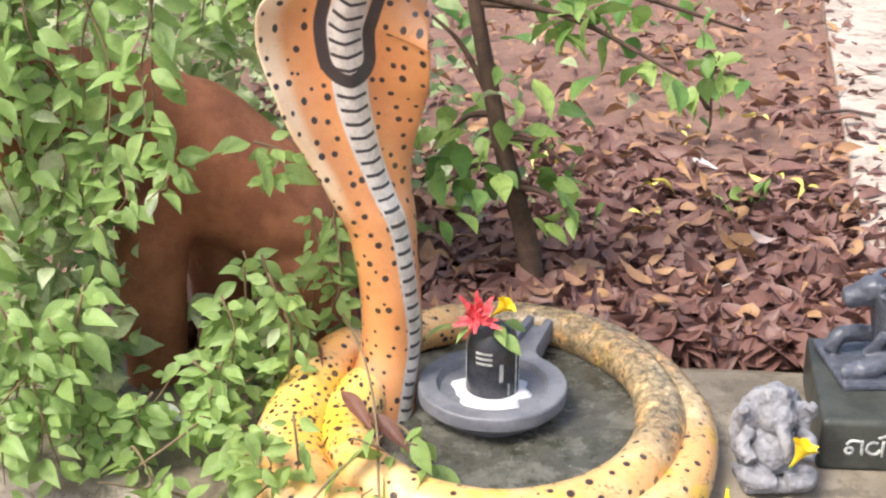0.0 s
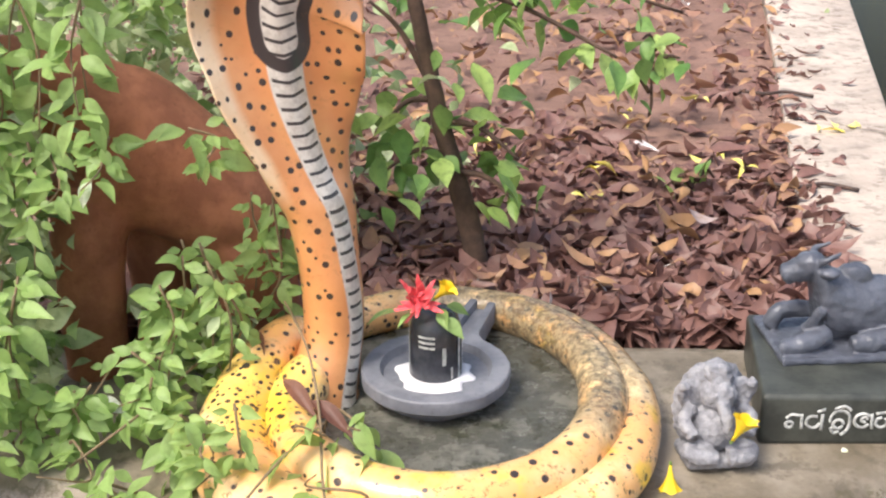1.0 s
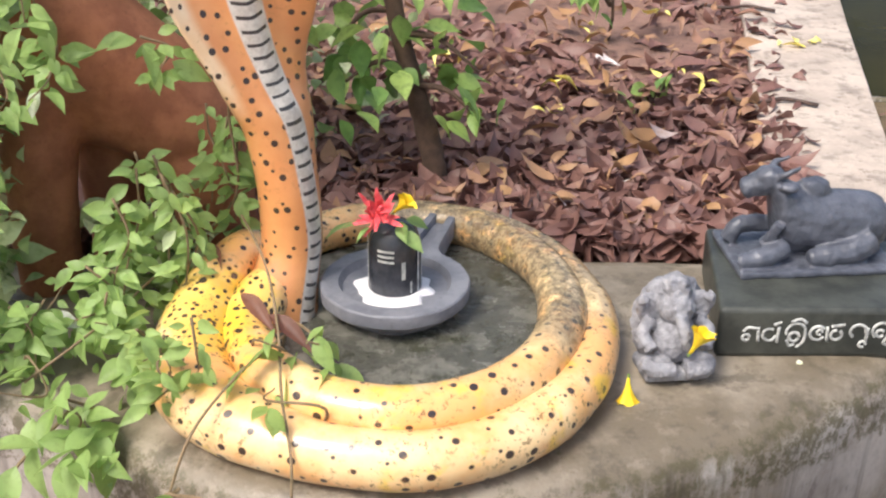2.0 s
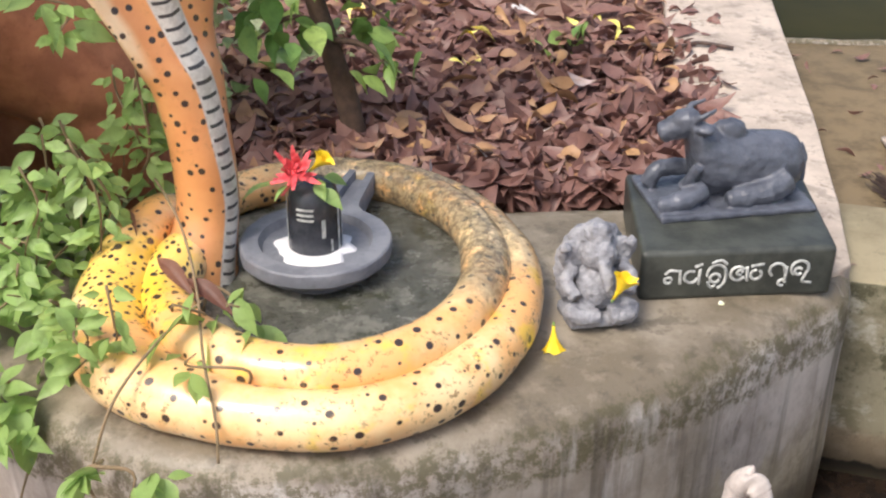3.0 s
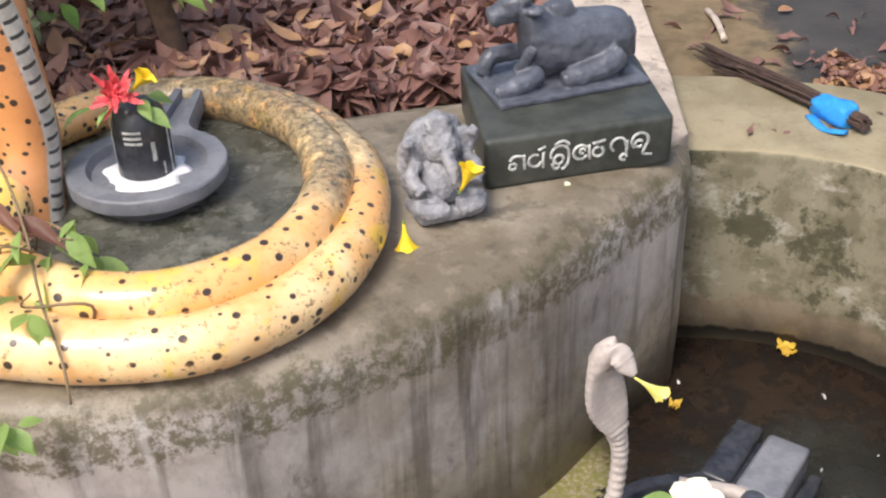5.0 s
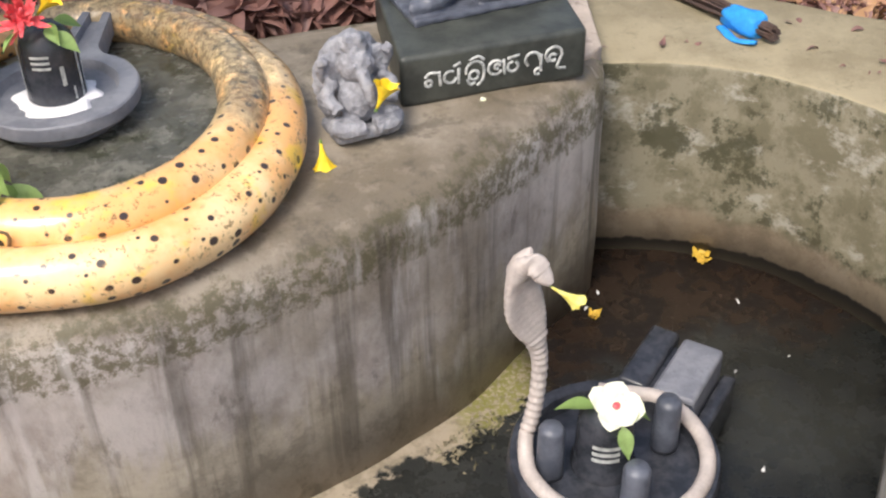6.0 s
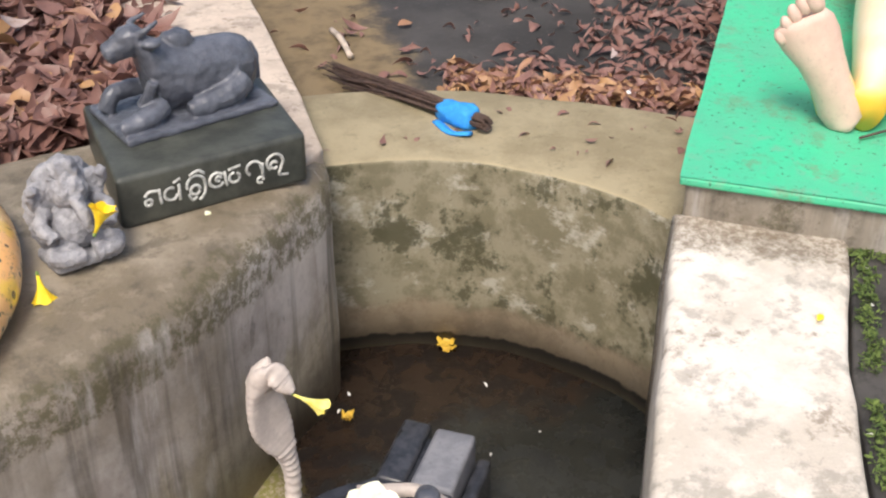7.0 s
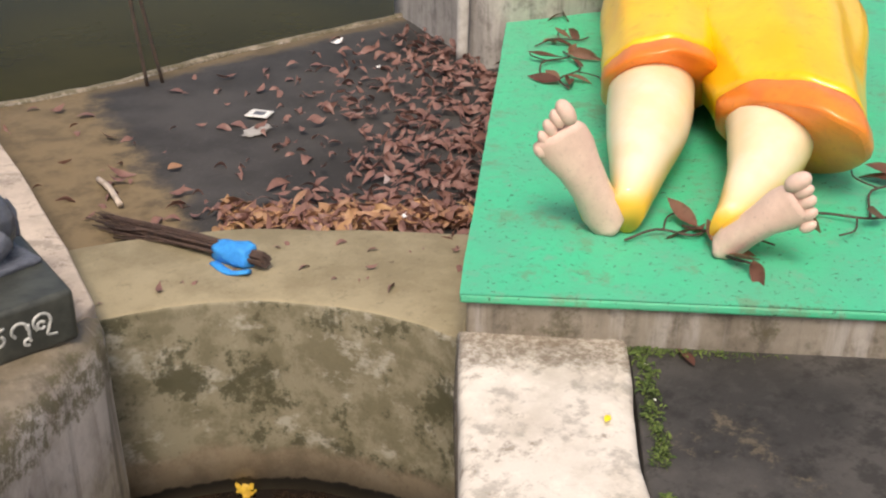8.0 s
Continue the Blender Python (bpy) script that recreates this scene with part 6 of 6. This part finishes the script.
tagged(new("yellow_leaves", mass("yellow_leaves", kinds, [(x + rnd.gauss(0, 0.03), y + rnd.gauss(0, 0.03), z, rnd.gauss(0, 0.3), rnd.gauss(0, 0.3), rnd.uniform(0, 6.28), rnd.uniform(0.35, 0.7)) for x, y, z in places for k in range(3)], PALEYELLOW)), "fresh yellow leaves fallen on the litter", "leaves", kind="stuff")

# pale crumbs and petals on the pit floor, sand along the foot of the platform
places = []
for k in range(200):
    s = rnd.random()
    x, y = 0.95 + 0.26 * s, 1.345 + 0.14 * s
    o = abs(rnd.gauss(0, 0.035)) + 0.01
    if noise.noise(Vector((x * 9, y * 9, 0))) < -0.05:
        continue
    places.append((x + o * 0.5, y - o * 0.85, -0.537, rnd.gauss(0, 0.6), rnd.gauss(0, 0.6), rnd.uniform(0, 6.28), rnd.uniform(0.06, 0.2)))
tagged(new("sand_crumbs", mass("sand_crumbs", kinds, places, OLIVE)), "pale sandy crumbs along the foot of the platform", "sand", kind="stuff")
places = []
for k in range(9):
    x, y = rnd.uniform(1.35, 2.0), rnd.uniform(1.1, 1.8)
    if math.hypot(x - 1.5, y - 1.35) < 0.44:
        places.append((x, y, -0.535, rnd.gauss(0, 0.1), rnd.gauss(0, 0.1), rnd.uniform(0, 6.28), rnd.uniform(0.08, 0.2)))
tagged(new("petal_bits", mass("petal_bits", kinds, places, PALECARD)), "tiny white petal scraps on the pit floor", "petals", kind="stuff")

# single scraps: a leaf on the side floor, an orange petal on the limewashed wall, dark stains' chips
for x, y, z, a, mat, label in ((2.2, 0.92, -0.045, 60, DRYLEAF, "pinkish dry leaf on the dark floor"), (1.93, 0.9, -0.03, 20, YELLOWPETAL, "orange dry petal on the limewashed wall"), (2.06, 2.48, -0.088, 10, PALELITTER, "tan curled leaf on the dark floor"), (1.71, 3.5, 0.02, 80, PALEYELLOW, "yellow leaf on the pale kerb"), (1.2, 1.655, 0.004, 30, WHITEPETAL, "white petal fallen at the foot of the block")):
    ob = thing("fallen_leaf", label, "leaf")
    ob.matrix_world = Matrix.Translation((x, y, z)) @ Euler((0.1, 0.0, radians(a))).to_matrix().to_4x4()
    part("blade", leaf_mesh("scrap", {YELLOWPETAL: 0.026, WHITEPETAL: 0.016, PALELITTER: 0.05}.get(mat, 0.085), 0.006 if mat in (YELLOWPETAL, WHITEPETAL) else 0.013, mat, 0.1, 0.4, twist=0.5), ob)
twig = tagged(new("twig", Build().tube(spline([(1.5, 3.95, 0.016), (1.58, 3.9, 0.02), (1.66, 3.93, 0.018), (1.74, 3.88, 0.016)], 5), 0.006, 7).mesh("twig", BROOMSTICK)), "dark dry twig on the pale kerb", "twig", "twigs on the kerb")
copy_thing(twig, pose(3.9, 1.6, 0.0, 0, 0, 62))
copy_thing(twig, pose(0.15, -1.05, 0.0, 0, 0, 4))
